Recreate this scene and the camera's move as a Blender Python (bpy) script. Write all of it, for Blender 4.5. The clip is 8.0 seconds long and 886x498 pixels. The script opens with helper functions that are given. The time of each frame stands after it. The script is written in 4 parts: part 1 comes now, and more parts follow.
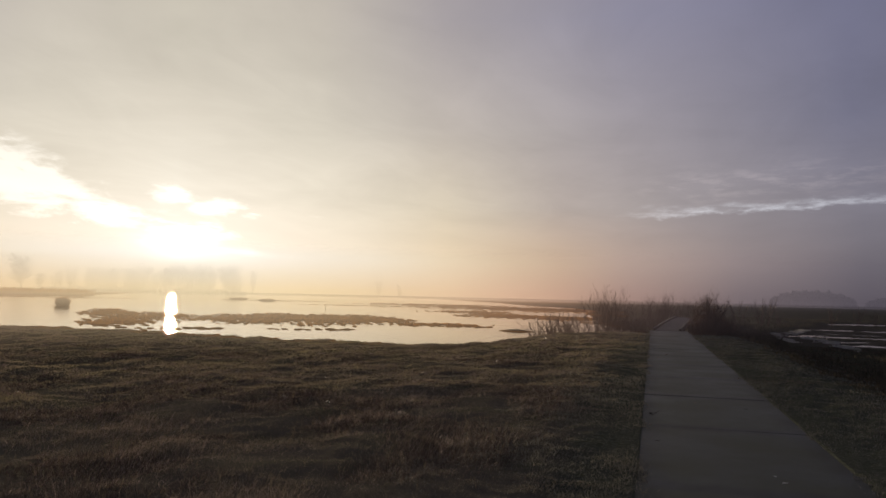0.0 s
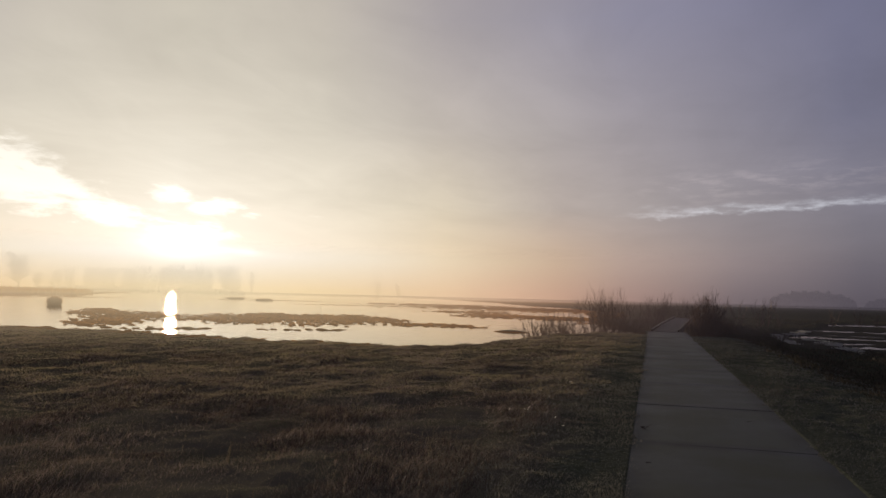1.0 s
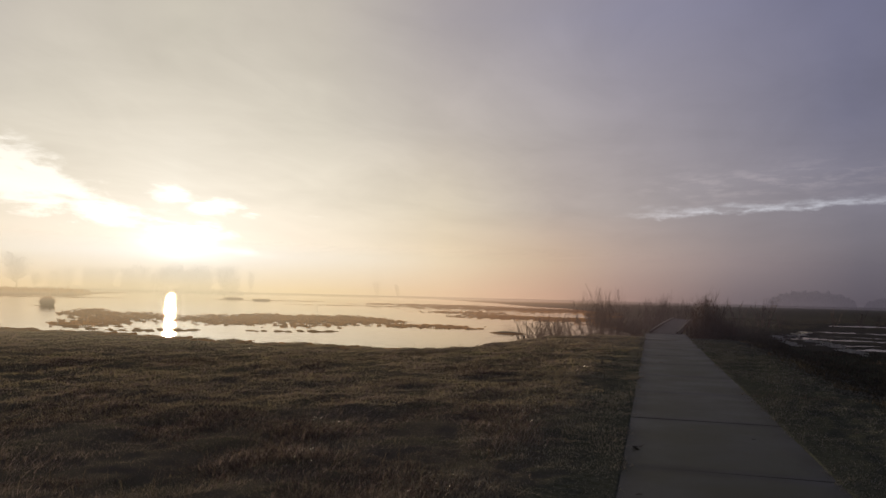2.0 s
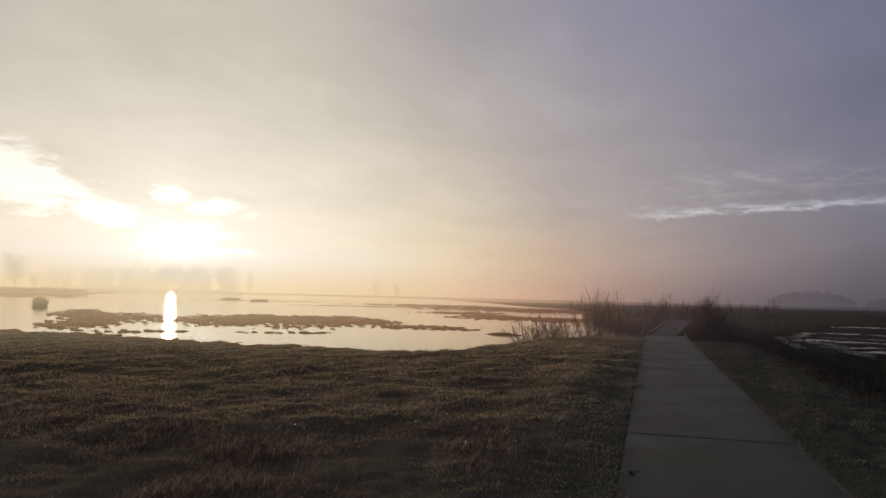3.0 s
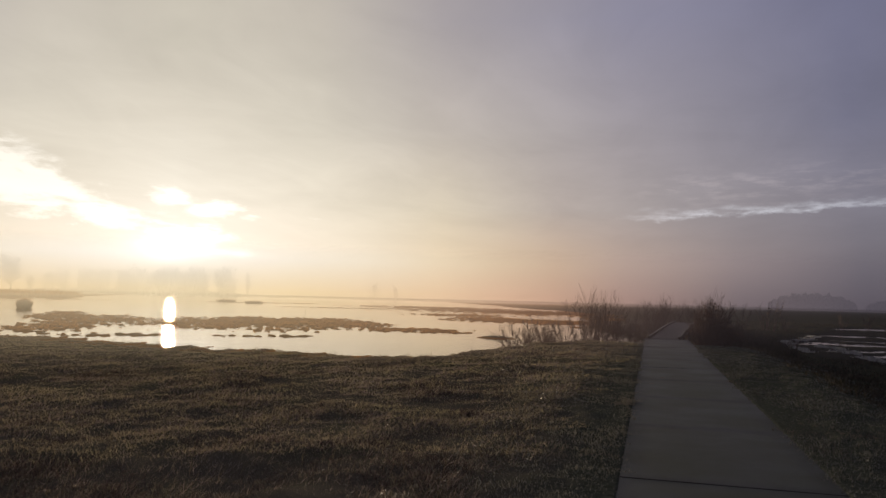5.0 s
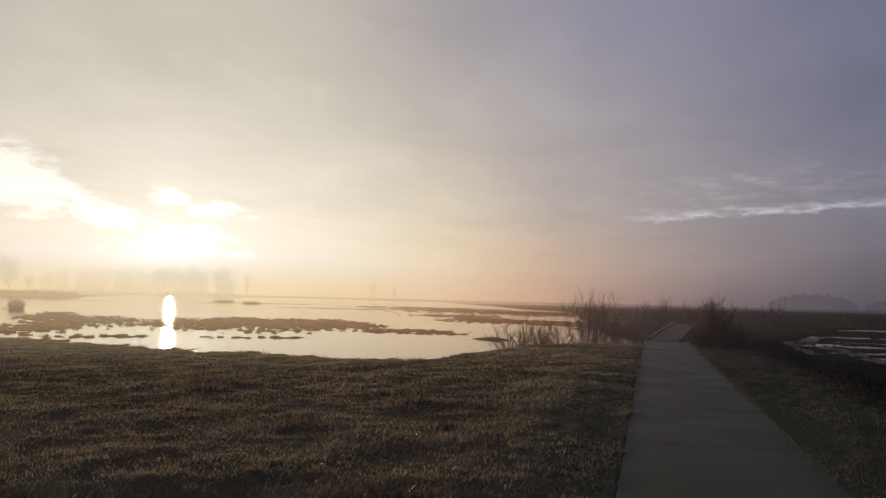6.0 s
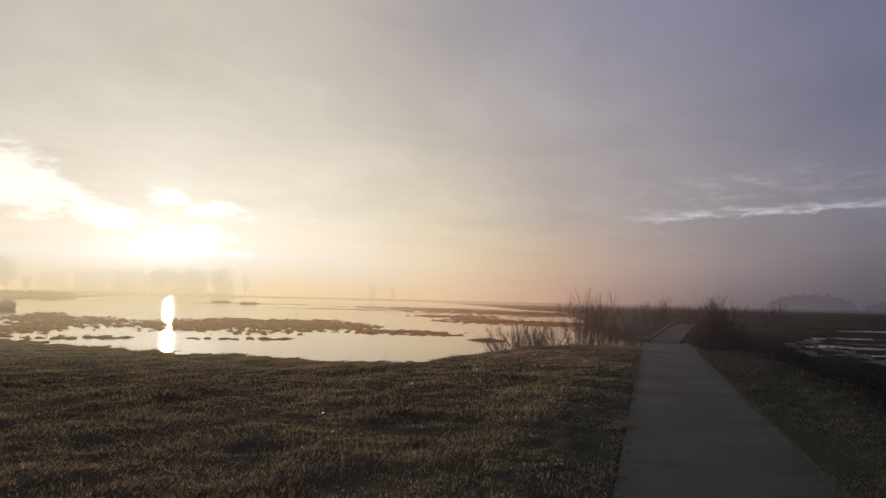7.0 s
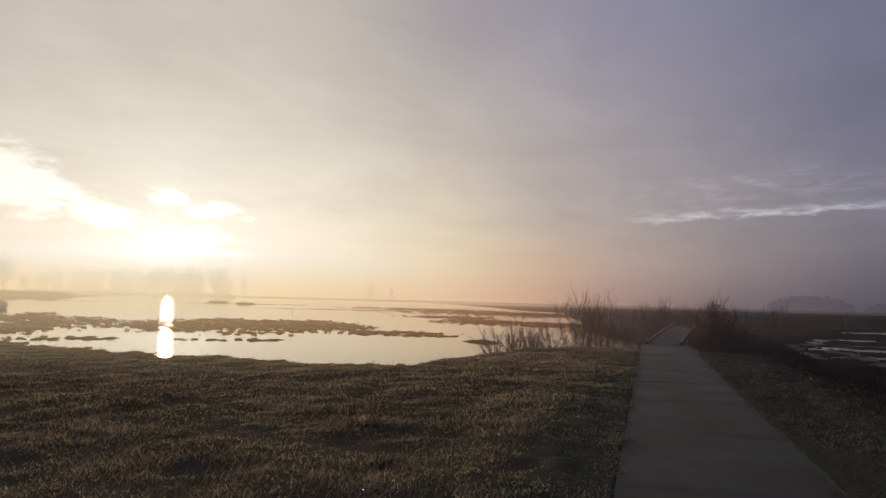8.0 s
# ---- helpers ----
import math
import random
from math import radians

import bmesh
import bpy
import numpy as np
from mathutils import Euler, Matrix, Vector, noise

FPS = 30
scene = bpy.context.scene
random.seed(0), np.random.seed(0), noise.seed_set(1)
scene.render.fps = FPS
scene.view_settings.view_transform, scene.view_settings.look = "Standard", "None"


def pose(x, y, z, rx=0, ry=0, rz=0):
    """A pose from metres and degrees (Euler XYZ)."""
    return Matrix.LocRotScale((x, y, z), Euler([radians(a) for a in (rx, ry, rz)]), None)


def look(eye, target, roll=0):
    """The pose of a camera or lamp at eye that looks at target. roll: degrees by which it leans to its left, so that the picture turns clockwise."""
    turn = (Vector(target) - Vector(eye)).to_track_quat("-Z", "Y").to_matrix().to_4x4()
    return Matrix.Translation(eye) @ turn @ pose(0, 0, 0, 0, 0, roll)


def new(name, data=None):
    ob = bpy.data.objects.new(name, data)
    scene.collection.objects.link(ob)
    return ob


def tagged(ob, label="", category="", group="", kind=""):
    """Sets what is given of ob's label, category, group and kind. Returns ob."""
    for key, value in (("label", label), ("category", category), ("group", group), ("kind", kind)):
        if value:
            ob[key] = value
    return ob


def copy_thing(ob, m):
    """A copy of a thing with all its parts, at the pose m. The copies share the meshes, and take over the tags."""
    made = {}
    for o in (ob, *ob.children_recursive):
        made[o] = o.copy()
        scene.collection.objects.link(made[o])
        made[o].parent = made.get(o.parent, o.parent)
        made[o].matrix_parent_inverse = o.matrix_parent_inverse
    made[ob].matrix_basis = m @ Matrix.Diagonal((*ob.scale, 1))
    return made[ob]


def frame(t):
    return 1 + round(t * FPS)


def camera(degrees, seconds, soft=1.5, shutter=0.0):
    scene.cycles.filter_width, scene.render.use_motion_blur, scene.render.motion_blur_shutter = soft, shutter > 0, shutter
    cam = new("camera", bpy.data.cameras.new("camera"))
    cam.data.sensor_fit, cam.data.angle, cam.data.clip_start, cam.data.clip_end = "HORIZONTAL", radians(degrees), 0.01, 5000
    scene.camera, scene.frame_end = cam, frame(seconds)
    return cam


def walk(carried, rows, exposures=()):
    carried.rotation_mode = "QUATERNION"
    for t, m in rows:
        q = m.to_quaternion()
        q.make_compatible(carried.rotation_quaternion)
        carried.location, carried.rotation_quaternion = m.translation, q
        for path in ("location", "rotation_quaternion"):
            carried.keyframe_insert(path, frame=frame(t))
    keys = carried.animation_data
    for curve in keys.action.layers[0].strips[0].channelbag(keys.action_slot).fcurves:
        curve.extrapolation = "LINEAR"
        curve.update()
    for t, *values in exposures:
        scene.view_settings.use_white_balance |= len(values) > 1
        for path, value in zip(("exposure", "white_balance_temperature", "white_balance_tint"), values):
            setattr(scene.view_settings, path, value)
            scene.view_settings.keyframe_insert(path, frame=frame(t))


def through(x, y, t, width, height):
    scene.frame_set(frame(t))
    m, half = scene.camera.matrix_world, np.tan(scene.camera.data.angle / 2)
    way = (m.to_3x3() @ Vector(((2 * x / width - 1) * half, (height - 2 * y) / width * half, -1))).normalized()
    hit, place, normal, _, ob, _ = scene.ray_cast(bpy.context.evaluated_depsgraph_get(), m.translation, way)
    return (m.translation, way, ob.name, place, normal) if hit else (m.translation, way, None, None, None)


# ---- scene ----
cam = camera(62.0, 8.0, soft=1.5)
PATH = [
    (0, (-0.123, -0.981, 1.609), (-0.67, 0.938, 1.738), 1.3),
    (0.5, (-0.076, -0.339, 1.605), (-0.623, 1.581, 1.733), 1.3),
    (1, (-0.036, 0.222, 1.612), (-0.582, 2.142, 1.741), 1.4),
    (1.5, (0.005, 0.76, 1.639), (-0.54, 2.68, 1.768), 1.4),
    (3, (0.047, 2.492, 1.686), (-0.498, 4.412, 1.816), 1.4),
    (3.5, (0.034, 3.135, 1.68), (-0.511, 5.055, 1.811), 1.4),
    (4, (0.029, 3.734, 1.671), (-0.516, 5.654, 1.804), 1.4),
    (4.5, (0.033, 4.36, 1.673), (-0.511, 6.28, 1.807), 1.4),
    (6, (0.037, 6.151, 1.671), (-0.506, 8.071, 1.808), 1.4),
    (6.5, (0.041, 6.748, 1.671), (-0.501, 8.669, 1.808), 1.4),
    (7, (0.056, 7.341, 1.671), (-0.485, 9.261, 1.809), 1.4),
    (7.5, (0.045, 7.902, 1.67), (-0.494, 9.823, 1.809), 1.4),
    (8, (0.042, 8.484, 1.661), (-0.497, 10.405, 1.801), 1.5),
]

walk(cam, [(t, look(eye, target, roll)) for t, eye, target, roll in PATH])

# ---- sky, sun, exposure ----
SUN_AZ, SUN_EL = -36.0, 3.6          # degrees from +y towards +x, and above the horizon


def lin(r, g, b):
    """Linear colour from 0..255 display values."""
    return tuple(((c / 255 + 0.055) / 1.055) ** 2.4 if c > 10 else c / 255 / 12.92 for c in (r, g, b)) + (1.0,)


class Nodes:
    """Short writing of node trees."""

    def __init__(self, tree):
        self.tree = tree

    def put(self, kind):
        return self.tree.nodes.new(kind)

    def wire(self, a, b):
        if isinstance(a, bpy.types.NodeSocket):
            self.tree.links.new(a, b)
        else:
            b.default_value = a

    def math(self, op, a, b=0.0, c=0.0, clamp=False):
        n = self.put("ShaderNodeMath")
        n.operation, n.use_clamp = op, clamp
        for s, v in zip(n.inputs, (a, b, c)):
            self.wire(v, s)
        return n.outputs[0]

    def vec(self, op, a, b=(0, 0, 0)):
        n = self.put("ShaderNodeVectorMath")
        n.operation = op
        self.wire(a, n.inputs[0])
        self.wire(b, n.inputs[1])
        return n.outputs[0]

    def scale(self, v, f):
        n = self.put("ShaderNodeVectorMath")
        n.operation = "SCALE"
        self.wire(v, n.inputs[0])
        self.wire(f, n.inputs[3])
        return n.outputs[0]

    def span(self, v, a, b, lo=0.0, hi=1.0, smooth=True):
        n = self.put("ShaderNodeMapRange")
        n.interpolation_type, n.clamp = ("SMOOTHSTEP" if smooth else "LINEAR"), True
        for i, x in enumerate((v, a, b, lo, hi)):
            self.wire(x, n.inputs[i])
        return n.outputs[0]

    def ramp(self, v, stops, mode="LINEAR"):
        n = self.put("ShaderNodeValToRGB")
        n.color_ramp.interpolation = mode
        el = n.color_ramp.elements
        while len(el) < len(stops):
            el.new(0.5)
        for e, (p, c) in zip(el, stops):
            e.position, e.color = p, c
        self.wire(v, n.inputs[0])
        return n.outputs[0]

    def mix(self, f, a, b, mode="MIX"):
        n = self.put("ShaderNodeMix")
        n.data_type, n.blend_type = "RGBA", mode
        self.wire(f, n.inputs[0])
        self.wire(a, n.inputs[6])
        self.wire(b, n.inputs[7])
        return n.outputs[2]

    def noise(self, vec, scale, detail=4, rough=0.55, warp=0.0):
        n = self.put("ShaderNodeTexNoise")
        n.inputs["Scale"].default_value, n.inputs["Detail"].default_value = scale, detail
        n.inputs["Roughness"].default_value, n.inputs["Distortion"].default_value = rough, warp
        if vec is not None:
            self.wire(vec, n.inputs["Vector"])
        return n.outputs["Fac"]

    def xyz(self, x, y, z):
        n = self.put("ShaderNodeCombineXYZ")
        for s, v in zip(n.inputs, (x, y, z)):
            self.wire(v, s)
        return n.outputs[0]

    def parts(self, v):
        n = self.put("ShaderNodeSeparateXYZ")
        self.wire(v, n.inputs[0])
        return n.outputs


# Misty dawn: colour of the air by the bearing from the sun, one row for each elevation.
SKY_LEVELS = (0.3, 2.7, 7.0, 13.0, 21.0, 60.0)
SKY_0 = ((0, (248, 226, 186)), (10, (240, 214, 172)), (20, (230, 197, 162)), (25, (215, 178, 150)), (29, (196, 160, 138)),
         (34, (165, 137, 128)), (42, (118, 106, 110)), (50, (92, 86, 95)), (90, (66, 64, 76)), (180, (50, 50, 60)))
SKY_1 = ((0, (252, 246, 236)), (8, (246, 236, 220)), (14, (240, 227, 206)), (20, (232, 212, 183)), (25, (214, 190, 163)),
         (29, (198, 172, 150)), (34, (178, 156, 146)), (42, (142, 129, 131)), (50, (106, 101, 111)), (90, (72, 70, 84)), (180, (52, 52, 64)))
SKY_2 = ((0, (242, 237, 224)), (12, (228, 219, 202)), (20, (214, 202, 182)), (29, (180, 168, 162)), (38, (155, 147, 150)),
         (50, (128, 124, 136)), (90, (76, 75, 92)), (180, (54, 54, 68)))
SKY_3 = ((0, (220, 213, 199)), (10, (213, 206, 192)), (20, (191, 182, 174)), (34, (158, 151, 157)), (49, (117, 116, 136)), (90, (74, 74, 92)), (180, (54, 54, 68)))
SKY_4 = ((0, (202, 195, 181)), (10, (196, 188, 177)), (20, (165, 158, 161)), (34, (140, 137, 155)), (49, (114, 114, 138)), (90, (74, 74, 92)), (180, (54, 54, 68)))
SKY_5 = ((0, (110, 108, 116)), (90, (76, 76, 94)), (180, (58, 58, 72)))


def sky_colour(n, way):
    """The light of the misty sky in a direction: gradient, thin cloud, lit cloud edges round the sun, a bright rift."""
    way = n.vec("NORMALIZE", way)
    x, y, z = n.parts(way)
    el = n.math("MULTIPLY", n.math("ARCSINE", z), 57.2958)
    az = n.math("MULTIPLY", n.math("ARCTAN2", x, y), 57.2958)
    off = n.math("WRAP", n.math("SUBTRACT", az, SUN_AZ), 180.0, -180.0)
    far = n.math("DIVIDE", n.math("ABSOLUTE", off), 180.0)
    colour = None
    for k, row in enumerate((SKY_0, SKY_1, SKY_2, SKY_3, SKY_4, SKY_5)):
        c = n.ramp(far, [(d / 180, lin(*rgb)) for d, rgb in row])
        colour = c if k == 0 else n.mix(n.span(el, SKY_LEVELS[k - 1], SKY_LEVELS[k], smooth=False), colour, c)
    # cloud sheet seen in perspective
    up = n.math("ADD", n.math("MAXIMUM", z, 0.0), 0.1)
    sheet = n.xyz(n.math("DIVIDE", x, up), n.math("DIVIDE", y, up), 0.0)
    soft = n.noise(sheet, 0.75, 6, 0.55, 0.4)
    fine = n.noise(n.vec("MULTIPLY", sheet, (1.0, 0.55, 1.0)), 2.6, 5, 0.6, 0.8)
    tone = n.math("ADD", n.span(soft, 0.3, 0.7, 0.9, 1.08, False), n.span(fine, 0.3, 0.7, -0.04, 0.04, False))
    tone = n.math("ADD", n.math("MULTIPLY", n.math("SUBTRACT", tone, 1.0), n.span(el, 1.0, 9.0)), 1.0)
    colour = n.scale(colour, tone)
    # glow of the hidden sun
    d2 = n.math("ADD", n.math("POWER", n.math("MULTIPLY", off, 0.42), 2.0), n.math("POWER", n.math("SUBTRACT", el, SUN_EL - 0.2), 2.0))
    glow = n.math("ADD", n.math("MULTIPLY", n.math("EXPONENT", n.math("DIVIDE", d2, -1.1)), 0.30),
                  n.math("MULTIPLY", n.math("EXPONENT", n.math("DIVIDE", d2, -9.0)), 0.075))
    glow = n.math("MULTIPLY", glow, n.span(el, 1.2, 2.6, 0.1, 1.0))
    # broken cloud lit from behind, beside and over the sun: ragged sheets with torn edges
    drift = n.xyz(n.math("MULTIPLY", off, 0.20), n.math("MULTIPLY", n.math("ADD", el, n.math("MULTIPLY", off, 0.12)), 0.55), 3.7)
    ragged = n.noise(drift, 1.3, 9, 0.62, 0.35)
    wisps = n.noise(n.xyz(n.math("MULTIPLY", off, 0.35), n.math("MULTIPLY", el, 1.5), 8.2), 1.0, 7, 0.6, 0.3)

    def lobe(a, b, wide, high, tilt=0.0):
        level = n.math("SUBTRACT", n.math("SUBTRACT", el, b), n.math("MULTIPLY", n.math("SUBTRACT", off, a), tilt))
        return n.math("EXPONENT", n.math("MULTIPLY", n.math("ADD", n.math("POWER", n.math("DIVIDE", n.math("SUBTRACT", off, a), wide), 2.0),
                                                            n.math("POWER", n.math("DIVIDE", level, high), 2.0)), -1.0))

    zone = lobe(-10.5, 7.4, 6.0, 2.4, -0.28)
    for weight, spot in ((0.82, (-5.2, 5.4, 4.6, 1.7, -0.3)), (0.9, (-0.4, 7.1, 2.0, 0.7, 0.0)), (0.95, (2.9, 6.1, 2.2, 0.8, 0.18)), (0.8, (5.4, 5.7, 1.2, 0.4, 0.05)),
                         (1.0, (0.6, 4.0, 3.8, 1.5, -0.1)), (0.8, (3.0, 3.0, 3.4, 0.5, 0.0)), (0.5, (10.3, 5.9, 1.2, 0.3, 0.0))):
        zone = n.math("MAXIMUM", zone, n.math("MULTIPLY", lobe(*spot), weight))
    sheet_lit = n.math("ADD", n.math("MULTIPLY", zone, 1.1), n.math("ADD", n.math("MULTIPLY", n.math("SUBTRACT", ragged, 0.5), 2.1), n.math("MULTIPLY", n.math("SUBTRACT", wisps, 0.5), 1.1)))
    patchy = n.math("MULTIPLY", n.span(sheet_lit, 0.36, 0.95), n.span(zone, 0.08, 0.4))
    glow = n.math("ADD", glow, n.math("MULTIPLY", patchy, 0.32))
    lit = n.scale((1.0, 0.99, 0.97), glow)
    colour = n.vec("ADD", colour, lit)
    # the rift over the dark bank, and a faint rosy band above it
    wob = n.noise(n.xyz(n.math("MULTIPLY", az, 0.30), n.math("MULTIPLY", el, 0.7), 9.1), 1.1, 6, 0.62)
    torn = n.noise(n.xyz(n.math("MULTIPLY", az, 0.5), n.math("MULTIPLY", el, 2.2), 2.3), 1.0, 5, 0.6)
    line = n.math("ADD", n.math("ADD", 5.62, n.math("MULTIPLY", az, 0.045)), n.math("MULTIPLY", wob, 1.6))
    low = n.math("SUBTRACT", el, line)
    band = n.math("MULTIPLY", n.span(low, -0.28, 0.02), n.span(low, 0.02, 0.75, 1.0, 0.0))
    where = n.math("MULTIPLY", n.span(az, -4.0, 4.0), n.span(az, 7.0, 26.0, 1.0, 0.12))
    band = n.math("MULTIPLY", n.math("MULTIPLY", band, where), n.span(torn, 0.34, 0.68, 0.03, 0.36))
    blue = n.scale((0.86, 0.92, 1.0), band)
    rosy = n.math("MULTIPLY", n.math("EXPONENT", n.math("DIVIDE", n.math("POWER", n.math("SUBTRACT", low, 1.9), 2.0), -1.2)), n.math("MULTIPLY", where, n.span(torn, 0.42, 0.7, 0.0, 0.075)))
    bank = n.math("MULTIPLY", n.math("MULTIPLY", n.span(low, -2.6, -0.2), n.span(low, -0.2, 0.0, 1.0, 0.0)), n.math("MULTIPLY", where, -0.012))
    colour = n.vec("ADD", colour, n.scale((1.0, 0.84, 0.8), n.math("ADD", rosy, bank)))
    return n.vec("ADD", colour, blue)


world = bpy.data.worlds.new("misty_dawn")
world.use_nodes = True
scene.world = world
world.node_tree.nodes.clear()
n = Nodes(world.node_tree)
clear = n.put("ShaderNodeTexSky")
clear.sky_type, clear.sun_disc = "NISHITA", False
clear.sun_elevation, clear.sun_rotation = radians(SUN_EL), radians(SUN_AZ)
coord = n.put("ShaderNodeTexCoord")
bg_clear, bg_mist, both, out = n.put("ShaderNodeBackground"), n.put("ShaderNodeBackground"), n.put("ShaderNodeAddShader"), n.put("ShaderNodeOutputWorld")
n.wire(clear.outputs[0], bg_clear.inputs[0])
bg_clear.inputs[1].default_value = 0.004
n.wire(sky_colour(n, coord.outputs["Generated"]), bg_mist.inputs[0])
bg_mist.inputs[1].default_value = 1.0
n.wire(bg_clear.outputs[0], both.inputs[0])
n.wire(bg_mist.outputs[0], both.inputs[1])
n.wire(both.outputs[0], out.inputs[0])

sun_data = bpy.data.lights.new("sun", "SUN")
sun_data.energy, sun_data.angle, sun_data.color = 4.6, radians(0.5), (1.0, 0.80, 0.56)
sun = new("sun", sun_data)
a, e = radians(SUN_AZ), radians(SUN_EL)
sun.matrix_basis = look((0, 0, 0), (-math.sin(a) * math.cos(e), -math.cos(a) * math.cos(e), -math.sin(e)))
scene.view_settings.exposure = 0.0

# ---- materials ----
def material(name, rough=0.8, spec=0.3):
    m = bpy.data.materials.new(name)
    m.use_nodes = True
    k = Nodes(m.node_tree)
    b = m.node_tree.nodes["Principled BSDF"]
    b.inputs["Roughness"].default_value = rough
    b.inputs["Specular IOR Level"].default_value = spec
    return m, k, b


def place_of(k):
    return k.put("ShaderNodeNewGeometry").outputs["Position"]


def bump(k, b, height, strength, distance):
    n = k.put("ShaderNodeBump")
    n.inputs["Strength"].default_value, n.inputs["Distance"].default_value = strength, distance
    k.wire(height, n.inputs["Height"])
    k.wire(n.outputs[0], b.inputs["Normal"])


def make_concrete():
    m, k, b = material("damp_concrete", 0.7, 0.18)
    p = place_of(k)
    rnd = k.put("ShaderNodeObjectInfo").outputs["Random"]
    own = k.parts(k.put("ShaderNodeTexCoord").outputs["Object"])
    big, mid, fine = k.noise(p, 0.7, 5, 0.6), k.noise(p, 4.5, 5, 0.65), k.noise(p, 90.0, 3, 0.6)
    c = k.mix(k.span(big, 0.35, 0.68), (0.030, 0.035, 0.015, 1), (0.053, 0.058, 0.027, 1))
    c = k.mix(k.span(mid, 0.5, 0.75, 0.0, 0.45), c, (0.06, 0.068, 0.032, 1))
    c = k.mix(k.span(fine, 0.3, 0.7, 0.0, 0.3), c, (0.095, 0.094, 0.06, 1))
    c = k.mix(k.math("MULTIPLY", rnd, 0.3), c, (0.058, 0.057, 0.036, 1))
    # damp gathers along the joints and the mossy sides
    joint = k.math("SUBTRACT", 1.62, k.math("ABSOLUTE", k.math("ADD", own[1], k.math("MULTIPLY", k.math("SUBTRACT", mid, 0.5), 0.3))))
    side = k.math("SUBTRACT", 1.0, k.math("ABSOLUTE", k.math("ADD", own[0], k.math("MULTIPLY", k.math("SUBTRACT", mid, 0.5), 0.25))))
    c = k.mix(k.span(joint, 0.02, 0.26, 0.75, 0.0), c, (0.026, 0.026, 0.019, 1))
    c = k.mix(k.span(side, 0.0, 0.34, 0.85, 0.0), c, (0.028, 0.028, 0.016, 1))
    k.wire(c, b.inputs["Base Color"])
    k.wire(k.span(big, 0.3, 0.7, 0.5, 0.64), b.inputs["Roughness"])
    bump(k, b, fine, 0.35, 0.004)
    return m


def make_ground():
    m, k, b = material("heath_soil", 0.95, 0.0)
    p = place_of(k)
    z = k.parts(p)[2]
    big, mid, fine = k.noise(p, 0.05, 5, 0.6), k.noise(p, 0.9, 5, 0.6), k.noise(p, 14.0, 5, 0.7)
    c = k.mix(k.span(big, 0.35, 0.65), (0.135, 0.118, 0.088, 1), (0.15, 0.138, 0.092, 1))
    c = k.mix(k.span(mid, 0.45, 0.7, 0, 0.7), c, (0.12, 0.118, 0.066, 1))
    c = k.mix(k.span(fine, 0.4, 0.75, 0, 0.6), c, (0.15, 0.128, 0.10, 1))
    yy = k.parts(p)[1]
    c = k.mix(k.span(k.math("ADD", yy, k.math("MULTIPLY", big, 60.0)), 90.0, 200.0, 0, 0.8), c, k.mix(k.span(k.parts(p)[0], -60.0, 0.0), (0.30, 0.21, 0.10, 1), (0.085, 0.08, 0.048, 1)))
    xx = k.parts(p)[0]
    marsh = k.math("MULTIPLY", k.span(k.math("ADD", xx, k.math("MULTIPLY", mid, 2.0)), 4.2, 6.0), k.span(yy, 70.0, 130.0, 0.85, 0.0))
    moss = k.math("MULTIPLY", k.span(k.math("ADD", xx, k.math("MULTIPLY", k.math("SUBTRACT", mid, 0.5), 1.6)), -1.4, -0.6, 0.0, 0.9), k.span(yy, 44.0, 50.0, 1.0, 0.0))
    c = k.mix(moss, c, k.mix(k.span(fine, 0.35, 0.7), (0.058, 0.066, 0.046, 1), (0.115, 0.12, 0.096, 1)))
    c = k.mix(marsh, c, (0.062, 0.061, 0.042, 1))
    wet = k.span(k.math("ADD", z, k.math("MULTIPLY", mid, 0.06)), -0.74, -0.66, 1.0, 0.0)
    off_flare = k.span(k.parts(p)[0], -3.5, -2.0)
    c = k.mix(k.math("MULTIPLY", wet, off_flare), c, (0.08, 0.072, 0.058, 1))
    # lake mud on the sun side: flare's orange put into its colour
    c = k.mix(k.math("MULTIPLY", wet, k.math("SUBTRACT", 1.0, off_flare)), c, k.mix(k.span(fine, 0.4, 0.65), (0.42, 0.17, 0.04, 1), (0.62, 0.29, 0.08, 1)))
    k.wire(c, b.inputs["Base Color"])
    k.wire(k.span(wet, 0, 1, 0.95, 0.85), b.inputs["Roughness"])
    bump(k, b, k.math("ADD", mid, k.math("MULTIPLY", fine, 0.4)), 0.7, 0.05)
    return m


def make_water():
    m, k, b = material("still_water", 0.6, 0.0)
    p = place_of(k)
    b.inputs["Base Color"].default_value = (0.03, 0.027, 0.02, 1)
    gloss, edge, mixer = k.put("ShaderNodeBsdfAnisotropic"), k.put("ShaderNodeFresnel"), k.put("ShaderNodeMixShader")
    gloss.distribution = "BECKMANN"
    gloss.inputs["Color"].default_value = (1.0, 0.96, 0.89, 1)
    gloss.inputs["Roughness"].default_value = 0.125
    edge.inputs["IOR"].default_value = 1.45
    calm = k.noise(p, 40.0, 2, 0.5, 0.2)
    n = k.put("ShaderNodeBump")
    n.inputs["Strength"].default_value, n.inputs["Distance"].default_value = 0.06, 0.0005
    k.wire(calm, n.inputs["Height"])
    k.wire(n.outputs[0], gloss.inputs["Normal"])
    k.wire(edge.outputs[0], mixer.inputs[0])
    k.wire(b.outputs[0], mixer.inputs[1])
    k.wire(gloss.outputs[0], mixer.inputs[2])
    k.wire(mixer.outputs[0], m.node_tree.nodes["Material Output"].inputs[0])
    return m


